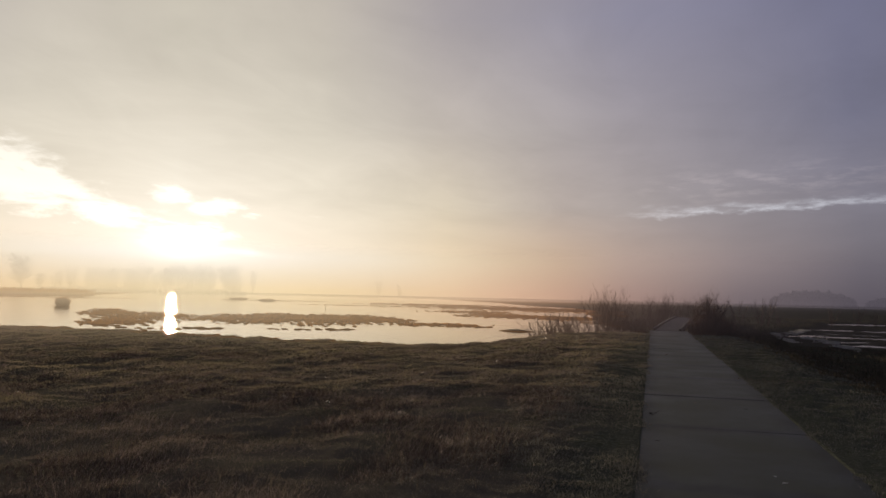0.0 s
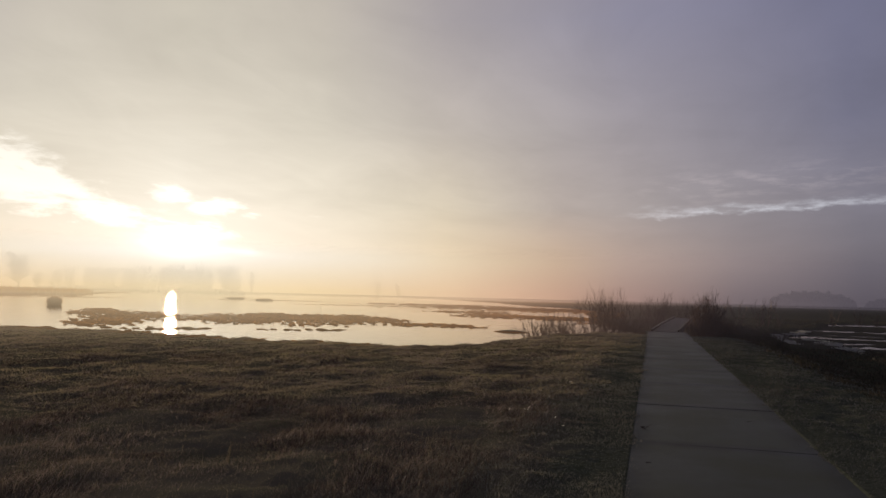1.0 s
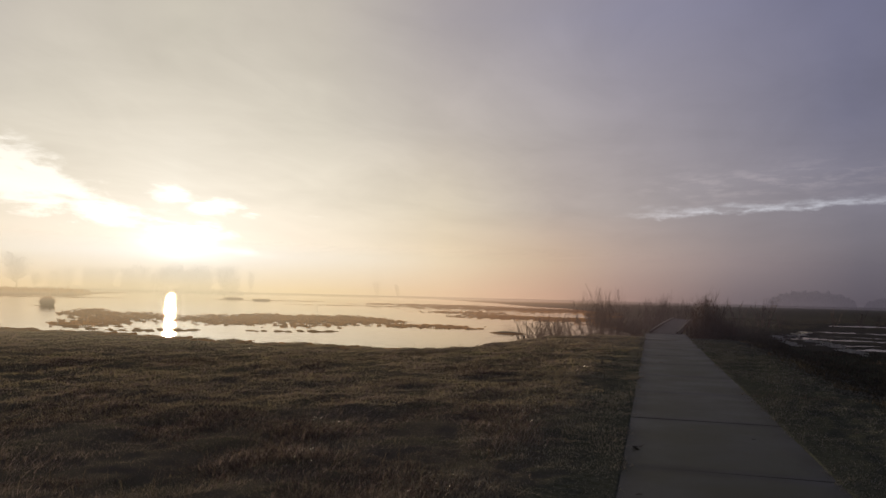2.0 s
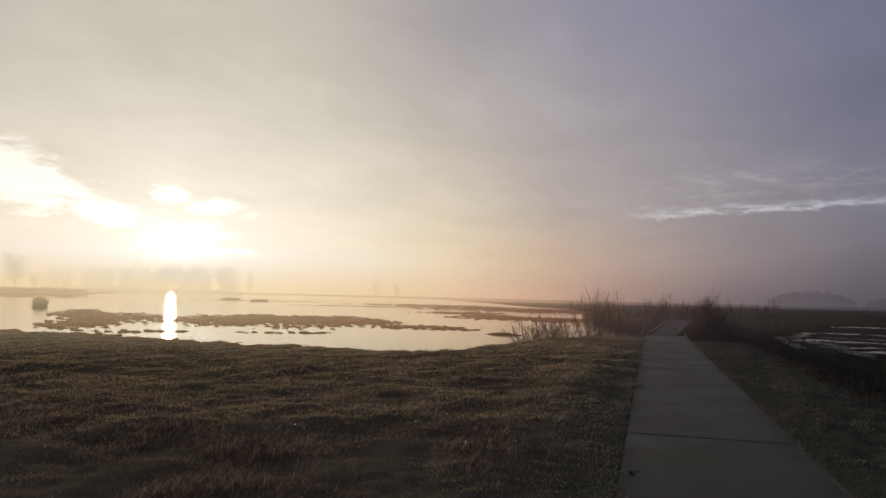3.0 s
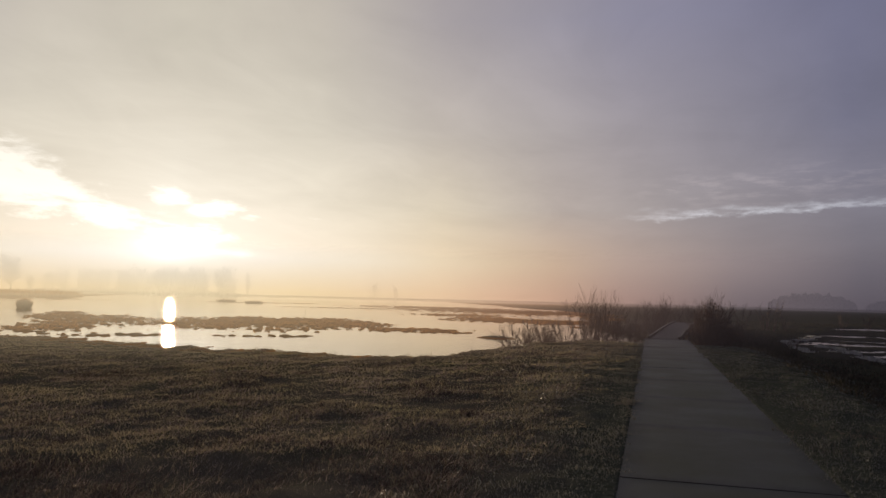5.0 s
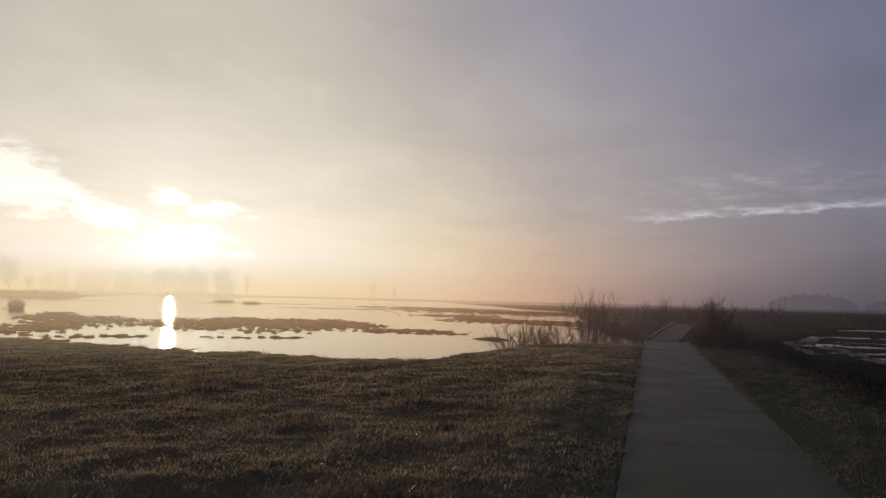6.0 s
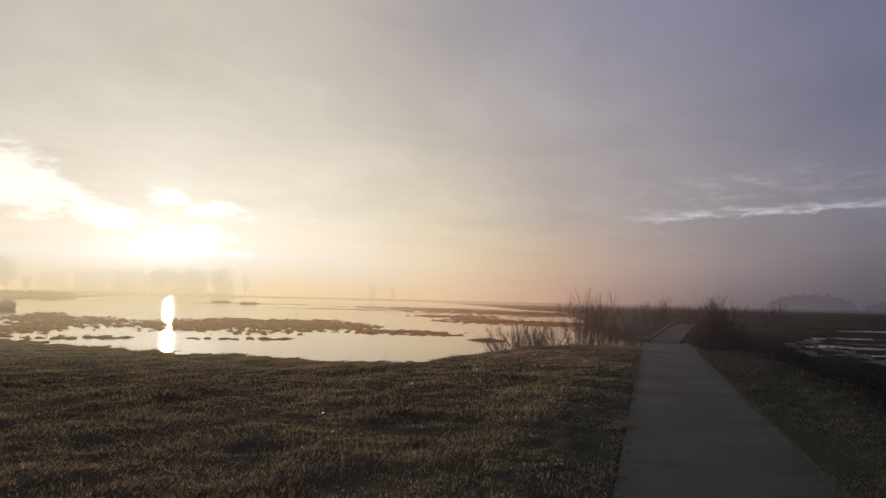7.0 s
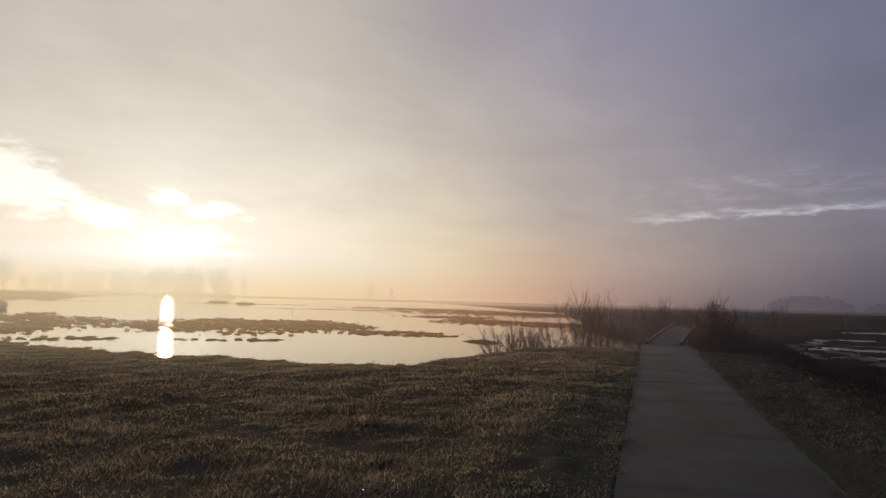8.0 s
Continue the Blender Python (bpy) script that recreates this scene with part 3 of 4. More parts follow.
def build_bridge():
    a, b = Vector((0.66, END, 0.0)), Vector((2.45, 62.0, 0.0))
    rise, wide = 0.36, 1.5
    along = (b - a)
    long, turn = along.length, math.degrees(math.atan2(-along.x, along.y))
    ob = new("footbridge")
    ob.matrix_basis = pose(a.x, a.y, 0, 0, 0, turn)
    tagged(ob, "low timber footbridge with kerb beams rising from the path", "bridge")
    height = lambda s: rise * math.sin(min(1.0, s / long) * 1.57)
    plank = box_mesh("plank", wide, 0.185, 0.045, 0.006, WOOD)
    rng = random.Random(8)
    s = 0.1
    while s < long:
        p = part("plank", plank, ob)
        slope = math.degrees(math.atan((height(s + 0.1) - height(s - 0.1)) / 0.2))
        p.matrix_basis = pose(rng.uniform(-0.01, 0.01), s, height(s) + 0.012 + rng.uniform(-0.003, 0.003), slope, 0, rng.uniform(-0.4, 0.4))
        s += 0.2
    for side in (-1, 1):
        bm = bmesh.new()
        rows = []
        for i in range(25):
            q = i / 24 * long
            rows.append([bm.verts.new((side * (wide / 2 - 0.05) + dx, q, height(q) + dz)) for dx, dz in ((-0.05, 0.02), (0.05, 0.02), (0.05, 0.125), (-0.05, 0.125))])
        for p, q in zip(rows, rows[1:]):
            for i in range(4):
                bm.faces.new((p[i], p[(i + 1) % 4], q[(i + 1) % 4], q[i]))
        bm.faces.new(rows[0][::-1]), bm.faces.new(rows[-1])
        bmesh.ops.recalc_face_normals(bm, faces=bm.faces)
        part_bm("kerb_beam", bm, WOOD, ob, "squared weathered timber kerb beam")
        bm = bmesh.new()
        rows = []
        for i in range(25):
            q = i / 24 * long
            rows.append([bm.verts.new((side * (wide / 2 - 0.2) + dx, q, height(q) + dz)) for dx, dz in ((-0.07, -0.3), (0.07, -0.3), (0.07, -0.035), (-0.07, -0.035))])
        for p, q in zip(rows, rows[1:]):
            for i in range(4):
                bm.faces.new((p[i], p[(i + 1) % 4], q[(i + 1) % 4], q[i]))
        bm.faces.new(rows[0][::-1]), bm.faces.new(rows[-1])
        bmesh.ops.recalc_face_normals(bm, faces=bm.faces)
        part_bm("girder", bm, WOOD, ob)
        for q in (1.2, long / 3, long * 2 / 3, long - 0.6):
            bm = bmesh.new()
            bmesh.ops.create_cone(bm, cap_ends=True, segments=10, radius1=0.1, radius2=0.1, depth=1.5 + height(q))
            bmesh.ops.translate(bm, vec=(side * (wide / 2 - 0.2), q, height(q) - 0.3 - (1.5 + height(q)) / 2), verts=bm.verts)
            part_bm("pile", bm, WOOD, ob)
    return ob


bridge = build_bridge()

# ---- grass ----
def blade_mesh(name, P, H, W, lean, az, mat, bend=0.5):
    """One mesh of bent blades: base places P, heights, widths, lean (metres sideways for one of height), bearing of the lean."""
    N = len(P)
    rng = np.random.RandomState(N % 9973)
    dx, dy = np.cos(az) * lean * H, np.sin(az) * lean * H
    face = rng.uniform(0, 3.14159, N)
    wx, wy = np.cos(face) * W / 2, np.sin(face) * W / 2
    V = np.empty((N, 5, 3))
    for k, (s, f) in enumerate(((-1, 0.0), (1, 0.0), (1, 0.55), (-1, 0.55))):
        sh = f ** (1 + bend)
        V[:, k, 0] = P[:, 0] + s * wx * (1 - 0.35 * f) + dx * sh
        V[:, k, 1] = P[:, 1] + s * wy * (1 - 0.35 * f) + dy * sh
        V[:, k, 2] = P[:, 2] + H * f
    V[:, 4] = np.stack([P[:, 0] + dx, P[:, 1] + dy, P[:, 2] + H], -1)
    me = bpy.data.meshes.new(name)
    me.vertices.add(5 * N)
    me.vertices.foreach_set("co", V.reshape(-1))
    b = (np.arange(N) * 5)[:, None]
    loops = np.concatenate([b + np.array([[0, 1, 2, 3]]), b + np.array([[3, 2, 4]])], 1).reshape(-1)
    me.loops.add(7 * N)
    me.loops.foreach_set("vertex_index", loops.astype(np.int32))
    me.polygons.add(2 * N)
    starts = (np.arange(N)[:, None] * 7 + np.array([[0, 4]])).reshape(-1)
    me.polygons.foreach_set("loop_start", starts.astype(np.int32))
    me.materials.append(mat)
    me.update(calc_edges=True)
    me.validate()
    return me


def sow(rng, count, near, far, az0, az1, power=1.0):
    """Places on the ground in a sector seen from the walk, thinning with the distance."""
    u = rng.rand(count)
    q = 2 - power
    r = (near ** q + u * (far ** q - near ** q)) ** (1 / q) if abs(q) > 1e-3 else near * (far / near) ** u
    a = np.radians(rng.uniform(az0, az1, count))
    return r * np.sin(a), r * np.cos(a) - 1.0


def stuff(name, me, label, category):
    return tagged(new(name, me), label, category, kind="stuff")


def grow(name, label, category, seed, count, near, far, az, power, keep, height, width, lean, mat, tuft=1, spread=0.05, wind=None, sink=0.02):
    """Blades (in tufts) over the part of the plan that keep() allows."""
    rng = np.random.RandomState(seed)
    x, y = sow(rng, count, near, far, az[0], az[1], power)
    ok = keep(x, y)
    x, y = x[ok], y[ok]
    grow_h = rng.uniform(0.6, 1.25, len(x)) * (0.8 + 0.5 * np.clip(rough(x, y, 3.2, 3, 1), -0.8, 1))
    x, y, gh = np.repeat(x, tuft), np.repeat(y, tuft), np.repeat(grow_h, tuft)
    n_ = len(x)
    ox, oy = rng.normal(0, spread, n_) if tuft > 1 else np.zeros(n_), rng.normal(0, spread, n_) if tuft > 1 else np.zeros(n_)
    x, y = x + ox, y + oy
    z = np.where((np.abs(x - 0.745) < 1.01) & (y < END), 0.0, land(x, y)) - sink
    r = np.hypot(x, y)
    H = height * gh * rng.uniform(0.55, 1.2, n_)
    W = width * rng.uniform(0.7, 1.3, n_) * np.clip(r / 9, 0.8, 3.2)
    out = np.arctan2(oy, ox) if tuft > 1 else rng.uniform(0, 6.28, n_)
    if wind is not None:
        out = np.where(rng.rand(n_) < 0.6, wind + rng.normal(0, 0.5, n_), out)
    L = lean * rng.uniform(0.2, 1.4, n_)
    return stuff(name, blade_mesh(name, np.stack([x, y, z], -1), H, W, L, out, mat), label, category)


def on_heath(x, y):
    return (x < -1.3 - 0.8 * rough(x, y, 3.0, 4) + 0.9 * smooth01(y, 20, 34)) & (x < -0.42) & (land(x, y) > WATER_Z + 0.05) & (np.hypot(x, y) < 60)


def edge_left(x, y):
    return (x < -0.24 + 0.11 * np.clip(rough(x * 0, y, 1.3, 4), -0.4, 1)) & (x > -2.2 - 0.7 * rough(x, y, 4.0, 3)) & (y < 44)


def right_verge(x, y):
    return (x > 1.73 - 0.11 * np.clip(rough(x * 0 + 7, y, 1.1, 4, 1), -0.4, 1)) & (x < 5.6 + 0.8 * rough(x, y, 5.0, 3)) & (y < 45)


def low_field(x, y):
    return (x > 4.0 + 0.5 * rough(x, y, 5.0, 3)) & (land(x, y) > WATER_Z + 0.1) & (y < 140)


grow("turf", "short olive and brown winter turf on the heath", "grass", 11, 330000, 2.6, 20, (-56, 3), 1.2, on_heath, 0.036, 0.005, 1.0, TURF, sink=0.008)
grow("far_turf", "rough winter turf towards the shore, lightened for glare", "grass", 21, 210000, 14, 56, (-56, 3), 1.1, on_heath, 0.06, 0.008, 0.9, GLARE_TURF, sink=0.01)
grow("dead_grass", "tussocks of dead brown moor grass leaning in the wind", "grass", 12, 7600, 3.0, 52, (-56, 2), 1.2,
     lambda x, y: on_heath(x, y) & (rough(x, y, 3.0, 3, 1) > -0.25) & (x < -1.0), 0.1, 0.005, 1.0, STRAW, 18, 0.13, 0.5)
grow("straw_stalks", "thin pale straw stalks standing above the turf", "grass", 13, 9000, 3.0, 48, (-56, 2), 1.35, lambda x, y: on_heath(x, y) & (x < -1.4), 0.24, 0.0035, 0.45, REED, 1, 0.0, 0.3)
grow("dewy_grass", "scattered dew-wet blades glinting in the low sun", "grass", 22, 16000, 3.0, 46, (-56, 2), 1.3, lambda x, y: on_heath(x, y) & (x < -1.2), 0.075, 0.005, 0.9, DEW)
grow("heath_heather", "dark brown heather in patches over the heath", "heather", 24, 34000, 2.8, 34, (-52, -1), 1.3,
     lambda x, y: on_heath(x, y) & (x < -1.5) & (rough(x, 0.8 * y, 5.5, 4, 2) + 0.35 * smooth01(y, 16, 4) > 0.12), 0.075, 0.006, 0.9, LING, 9, 0.09)
grow("verge_grass", "short frosted grass along the edge of the path", "grass", 14, 330000, 3.0, 50, (-34, 2), 1.35, edge_left, 0.042, 0.007, 0.8, SUNLIT_VERGE, sink=0.01)
grow("right_grass", "short frosted tufted grass beside the path", "grass", 15, 250000, 4.5, 52, (0, 34), 1.3, right_verge, 0.042, 0.007, 0.8, FROST, sink=0.01)
grow("edge_tufts", "frosted tufts of grass creeping over the concrete edge", "grass", 25, 5200, 3.2, 42, (-12, 2), 1.2, lambda x, y: (x > -0.62) & (x < -0.23 + 0.07 * rough(x * 0, y, 0.9, 3)) & (y < 42), 0.055, 0.006, 0.9, SUNLIT_VERGE, 16, 0.04)
grow("edge_tufts", "frosted tufts of grass creeping over the concrete edge", "grass", 26, 9000, 4.0, 42, (1, 34), 1.2, lambda x, y: (x > 1.72 + 0.07 * rough(x * 0, y, 0.9, 3, 1)) & (x < 2.2 + 1.8 * np.clip(rough(x, y, 1.6, 3), 0, 1)) & (y < 42), 0.05, 0.006, 0.9, FROST, 16, 0.04)
grow("heather", "dark wet heather and rush in the low field", "heather", 16, 16000, 7, 130, (3, 34), 1.1, low_field, 0.15, 0.010, 0.6, HEATHER, 12, 0.16)


RIMS = (((9.3, 62.5), (8.6, 57.0), (8.2, 52.5), (8.3, 48.8)), ((9.3, 62.5), (11.5, 66.5), (13.5, 74.0)), ((10.4, 58.0), (11.0, 54.0), (10.5, 46.0), (9.8, 40.5)), ((9.3, 62.5), (11.0, 61.0), (12.5, 62.0)))


def pool_rim(x, y):
    """The frozen, reedy margin of the flooded hollows."""
    d = np.full(len(x), 9.0)
    for line in RIMS:
        for (ax, ay), (bx, by) in zip(line, line[1:]):
            t = np.clip(((x - ax) * (bx - ax) + (y - ay) * (by - ay)) / ((bx - ax) ** 2 + (by - ay) ** 2), 0, 1)
            d = np.minimum(d, np.hypot(x - ax - t * (bx - ax), y - ay - t * (by - ay)))
    return (d < 0.12 + 0.6 * np.clip(rough(x, y, 2.6, 4, 2), -0.15, 1)) & (y < 110) & (x > 5.5)


grow("pool_reeds", "bleached frosty reeds round the flooded hollows", "reeds", 17, 150000, 36, 110, (6, 20), 1.0, pool_rim, 0.13, 0.014, 0.7, RIME, 4, 0.1)
grow("heather_bank", "tall dark heather and brush on the ditch side", "heather", 23, 9000, 44, 78, (3, 12), 1.0,
     lambda x, y: (x > 3.9 + 0.6 * rough(x, y, 4.0, 3)) & (x < 6.9 + 0.09 * (y - 48)) & (land(x, y) > WATER_Z + 0.02), 0.34, 0.012, 0.5, HEATHER, 14, 0.25)


def flat_mud(x, y):
    z = land(x, y)
    return (x < -4) & (y > 41) & (z > WATER_Z - 0.005) & (z < WATER_Z + 0.16) & (np.hypot(x, y - 4) > 50) & ~((x > -12) & (y < 58))


grow("sedge", "low drowned sedge on the mud flats of the lake", "sedge", 18, 130000, 40, 150, (-48, -2), 1.2, flat_mud, 0.055, 0.035, 0.8, SEDGE, 4, 0.3)


# ---- bare shrubs and trees ----
def tubes(lines, sides=3):
    """Tapered tubes along poly-lines: each a list of (x, y, z, radius)."""
    V, F = [], []
    for line in lines:
        base = len(V)
        for i, (x, y, z, r) in enumerate(line):
            for s in range(sides):
                a = 6.2832 * s / sides
                V.append((x + r * math.cos(a), y + r * math.sin(a), z))
        for i in range(len(line) - 1):
            for s in range(sides):
                p, q = base + i * sides + s, base + i * sides + (s + 1) % sides
                F.append((p, q, q + sides, p + sides))
    return V, F


def shoot(rng, start, way, length, radius, steps, wander, lift):
    """A wandering twig as a poly-line."""
    x, y, z = start
    dx, dy, dz = way
    line = [(x, y, z, radius)]
    for i in range(steps):
        dx += rng.gauss(0, wander)
        dy += rng.gauss(0, wander)
        dz += rng.gauss(0, wander) + lift
        m = math.sqrt(dx * dx + dy * dy + dz * dz)
        dx, dy, dz = dx / m, dy / m, dz / m
        s = length / steps
        x, y, z = x + dx * s, y + dy * s, z + dz * s
        line.append((x, y, z, radius * (1 - 0.85 * (i + 1) / steps)))
    return line


def shrub_meshes(seed, stems, height, spread, twigs, splay=0.35, thick=0.016, fine_r=0.0075):
    """Stems from a common stool, each with two orders of side twigs that grow finer towards the top."""
    rng = random.Random(seed)
    main, fine = [], []
    for _ in range(stems):
        a, d = rng.uniform(0, 6.28), spread * math.sqrt(rng.random())
        bx, by = d * math.cos(a), d * math.sin(a)
        tilt = splay * rng.uniform(0.0, 1.2)
        way = (math.cos(a) * tilt + rng.gauss(0, 0.14), math.sin(a) * tilt + rng.gauss(0, 0.14), 1.0)
        h = height * min(1.0, rng.uniform(0.45, 1.1)) * (1 - 0.25 * d / max(spread, 0.01)) * (1 - 0.3 * (tilt / (1.2 * splay)) ** 2)
        stem = shoot(rng, (bx, by, -0.1), way, h, thick * rng.uniform(0.6, 1.1), 7, 0.04, 0.012)
        main.append(stem)
        for _ in range(twigs):
            k = rng.randint(2, 6)
            x, y, z, r = stem[k]
            dx, dy, dz = ((stem[k][i] - stem[k - 1][i]) / (h / 7) for i in range(3))
            b, out = rng.uniform(0, 6.28), rng.uniform(0.25, 0.65)
            t = shoot(rng, (x, y, z), (dx + math.cos(b) * out, dy + math.sin(b) * out, dz + 0.1), h * rng.uniform(0.14, 0.36), fine_r, 3, 0.1, 0.05)
            fine.append(t)
            x, y, z, r = t[rng.randint(1, 2)]
            b = rng.uniform(0, 6.28)
            fine.append(shoot(rng, (x, y, z), (dx + math.cos(b) * 0.6, dy + math.sin(b) * 0.6, dz), h * rng.uniform(0.07, 0.18), fine_r * 0.75, 2, 0.15, 0.05))
    return [mesh_of("stem", *tubes([line], 4), BARK) for line in main], mesh_of("crown", *tubes(fine, 3), BARK)


def leaf_mesh(seed, count, radius, height, size, base=0.0):
    rng = np.random.RandomState(seed)
    a, d, z = rng.uniform(0, 6.28, count), radius * np.sqrt(rng.rand(count)), base + height * rng.beta(1.5, 1.7, count)
    d = d * np.sqrt(np.clip(1.0 - ((z - base) / (height * 1.05)) ** 2, 0.05, 1))
    P = np.stack([d * np.cos(a), d * np.sin(a), z], -1)
    return blade_mesh("leaves", P, size * rng.uniform(0.6, 1.3, count), np.full(count, size * 0.7), rng.uniform(0.3, 1.5, count), rng.uniform(0, 6.28, count), LEAVES)


def shrub(at, meshes, scale=1.0, turn=0.0, label="bare leafless willow shrub on the bank", leaves=None, name="shrub", category="shrub", group=""):
    ob = new(name)
    z = float(land(at[0], at[1])[0])
    ob.matrix_basis = pose(at[0], at[1], z - 0.02, 0, 0, turn) @ Matrix.Scale(scale, 4)
    for me in meshes[0]:
        part("stem", me, ob)
    tagged(part("crown", meshes[1], ob), kind="stuff")
    if leaves:
        tagged(part("leaves", leaves, ob, "withered russet leaves"), kind="stuff")
    return tagged(ob, label, category, group)


TALL = [shrub_meshes(20 + i, 31, 3.4, 0.6, 11, 0.38, 0.0125, 0.0065) for i in range(3)]
LOW = [shrub_meshes(30 + i, 34, 1.9, 0.28, 7, 1.35, 0.016, 0.0075) for i in range(2)]
ROUND = shrub_meshes(40, 120, 2.75, 0.4, 15, 0.5, 0.012, 0.0068)
THIN = [shrub_meshes(50 + i, 7, 3.3, 0.2, 12, 0.4, 0.026, 0.013) for i in range(2)]

for i, (x, y, s, t) in enumerate(((-3.25, 44.0, 1.08, 10), (-2.85, 43.5, 1.1, 80), (-2.4, 44.7, 1.04, 200), (-1.95, 43.6, 0.92, 130), (-1.5, 44.8, 0.86, 300), (-1.0, 44.3, 0.68, 240), (-0.55, 45.0, 0.48, 33))):
    shrub((x, y), TALL[i % 3], s, t, "tall bare willow shrub of upright stems by the water", group="willow shrubs on the bank")
for i, (x, y, s, t) in enumerate(((-5.7, 37.0, 0.95, 0), (-5.1, 37.8, 1.05, 70), (-4.6, 39.0, 1.0, 150), (-5.3, 39.4, 0.85, 220), (-3.9, 40.4, 0.95, 20), (-4.4, 37.6, 0.7, 260))):
    shrub((x, y), LOW[i % 2], s, t, "low splayed bare bush at the water's edge", group="low bushes at the shore")
for i, (x, y, s, t) in enumerate(((-3.2, 42.8, 0.45, 15), (-2.5, 42.6, 0.42, 95), (-1.8, 42.9, 0.45, 170), (-1.1, 43.1, 0.5, 250), (-0.6, 43.6, 0.45, 310))):
    shrub((x, y), LOW[i % 2], s, t, "dense brown brushwood at the foot of the willows", group="brushwood under the willows")
shrub((3.05, 47.0), ROUND, 1.22, 0, "dense rounded bush with a few russet leaves beside the bridge", leaf_mesh(1, 2400, 1.0, 2.1, 0.04))
shrub((4.3, 47.6), ROUND, 0.62, 100, "dense rounded bush with a few russet leaves beside the bridge", leaf_mesh(2, 1100, 1.3, 1.5, 0.05))
for i, (x, y, s, t) in enumerate(((5.4, 48.0, 0.6, 10), (6.3, 49.5, 0.5, 60), (7.2, 50.5, 0.45, 110), (3.4, 45.6, 0.75, 200), (2.75, 44.4, 0.6, 300), (2.7, 46.4, 0.8, 140), (3.6, 48.2, 0.9, 80), (8.2, 53.0, 0.45, 20))):
    shrub((x, y), LOW[i % 2], s, t, "low brown thicket of bare stems on the ditch side", group="thicket by the ditch")
for i, (x, y, s, t) in enumerate(((0.5, 65.0, 1.12, 0), (-0.1, 66.0, 1.0, 90), (1.0, 66.5, 1.12, 180), (2.6, 70.0, 0.8, 40), (1.5, 66.0, 0.75, 140), (-0.7, 67.0, 0.62, 260))):
    shrub((x, y), TALL[i % 3], s, t, "bare shrub beyond the far end of the bridge", group="shrubs beyond the bridge")
for x, y, s, t in ((8.5, 82.0, 1.1, 0), (10.4, 80.0, 1.2, 61), (11.1, 81.0, 1.15, 130), (12.7, 84.0, 0.7, 31), (19.5, 92.0, 0.95, 15), (25.0, 104.0, 0.9, 70), (27.5, 106.0, 0.8, 201)):
    shrub((x, y), THIN[int(t) % 2], s, t, "slender bare sapling standing in the dark field", name="sapling", category="sapling", group="saplings in the field")


def tree_meshes(seed, height, crown, limbs=13):
    rng = random.Random(seed)
    trunk = [shoot(rng, (0, 0, -0.3), (0, 0, 1), height * 0.75, height * 0.022, 8, 0.03, 0.05)]
    fine = []
    for i in range(limbs * 3):
        k = rng.randint(2, 7)
        x, y, z, r = trunk[0][k]
        a = rng.uniform(0, 6.28)
        limb = shoot(rng, (x, y, z), (math.cos(a), math.sin(a), rng.uniform(0.4, 1.1)), crown * rng.uniform(0.6, 1.0), r * 0.6, 6, 0.14, 0.08)
        fine.append(limb)
        for _ in range(7):
            q = limb[rng.randint(1, 6)]
            b = rng.uniform(0, 6.28)
            tw = shoot(rng, q[:3], (math.cos(b), math.sin(b), rng.uniform(-0.1, 1.0)), crown * rng.uniform(0.2, 0.45), max(0.13, q[3] * 0.6), 4, 0.2, 0.04)
            fine.append(tw)
            for _ in range(3):
                w = tw[rng.randint(1, 4)]
                b = rng.uniform(0, 6.28)
                fine.append(shoot(rng, w[:3], (math.cos(b), math.sin(b), rng.uniform(-0.2, 0.8)), crown * rng.uniform(0.1, 0.2), 0.12, 2, 0.2, 0.0))
    return mesh_of("trunk", *tubes(trunk, 8), FAR_BARK), mesh_of("crown", *tubes(fine, 3), FAR_BARK)


TREES = [tree_meshes(60 + i, 20, 8.5) for i in range(4)] + [tree_meshes(70, 20, 8.0, 24)]


def tree(x, y, s, t, label, group="", squash=1.0, kind_=0):
    ob = new("tree")
    ob.matrix_basis = pose(x, y, float(land(x, y)[0]), 0, 0, t) @ Matrix.Diagonal((s * squash, s * squash, s, 1))
    part("trunk", TREES[kind_ % 5][0], ob)
    part("crown", TREES[kind_ % 5][1], ob)
    return tagged(ob, label, "tree", group)


def bearing(az, r):
    return r * math.sin(radians(az)), r * math.cos(radians(az)) - 1


rng = random.Random(77)
x, y = bearing(-45.6, 520)
tree(x, y, 1.22, 0, "tall bare tree with a spreading crown in the mist", squash=1.15, kind_=4)
WOOD_EDGE = [(-47.2, 0.8), (-44.4, 0.7), (-43.2, 0.95), (-42.7, 0.85), (-41.2, 0.85), (-40.6, 0.9), (-40.0, 0.8), (-39.2, 0.85), (-38.6, 1.0), (-38.0, 1.05), (-37.3, 0.95),
             (-36.6, 1.0), (-36.0, 1.02), (-35.4, 0.98), (-34.8, 1.0), (-34.2, 1.0), (-33.6, 1.0), (-33.0, 0.97), (-32.4, 1.0), (-31.8, 0.98), (-31.3, 0.9)]
for i, (az, s) in enumerate(WOOD_EDGE * 2):
    x, y = bearing(az + rng.uniform(-0.35, 0.35), 560 + rng.uniform(-25, 60))
    tree(x, y, s * rng.uniform(0.78, 1.18), rng.uniform(0, 360), "bare deciduous tree of a misty wood across the lake", "trees of the far wood", rng.uniform(0.9, 1.15), i)
x, y = bearing(-30.3, 640)
tree(x, y, 1.05, 40, "lone bare tree standing apart in the mist", squash=0.7, kind_=2)
for az, s in ((-20.8, 0.8), (-19.2, 0.68)):
    x, y = bearing(az, 620)
    tree(x, y, s, az * 50, "faint slender tree far across the fen", squash=0.85, kind_=3)


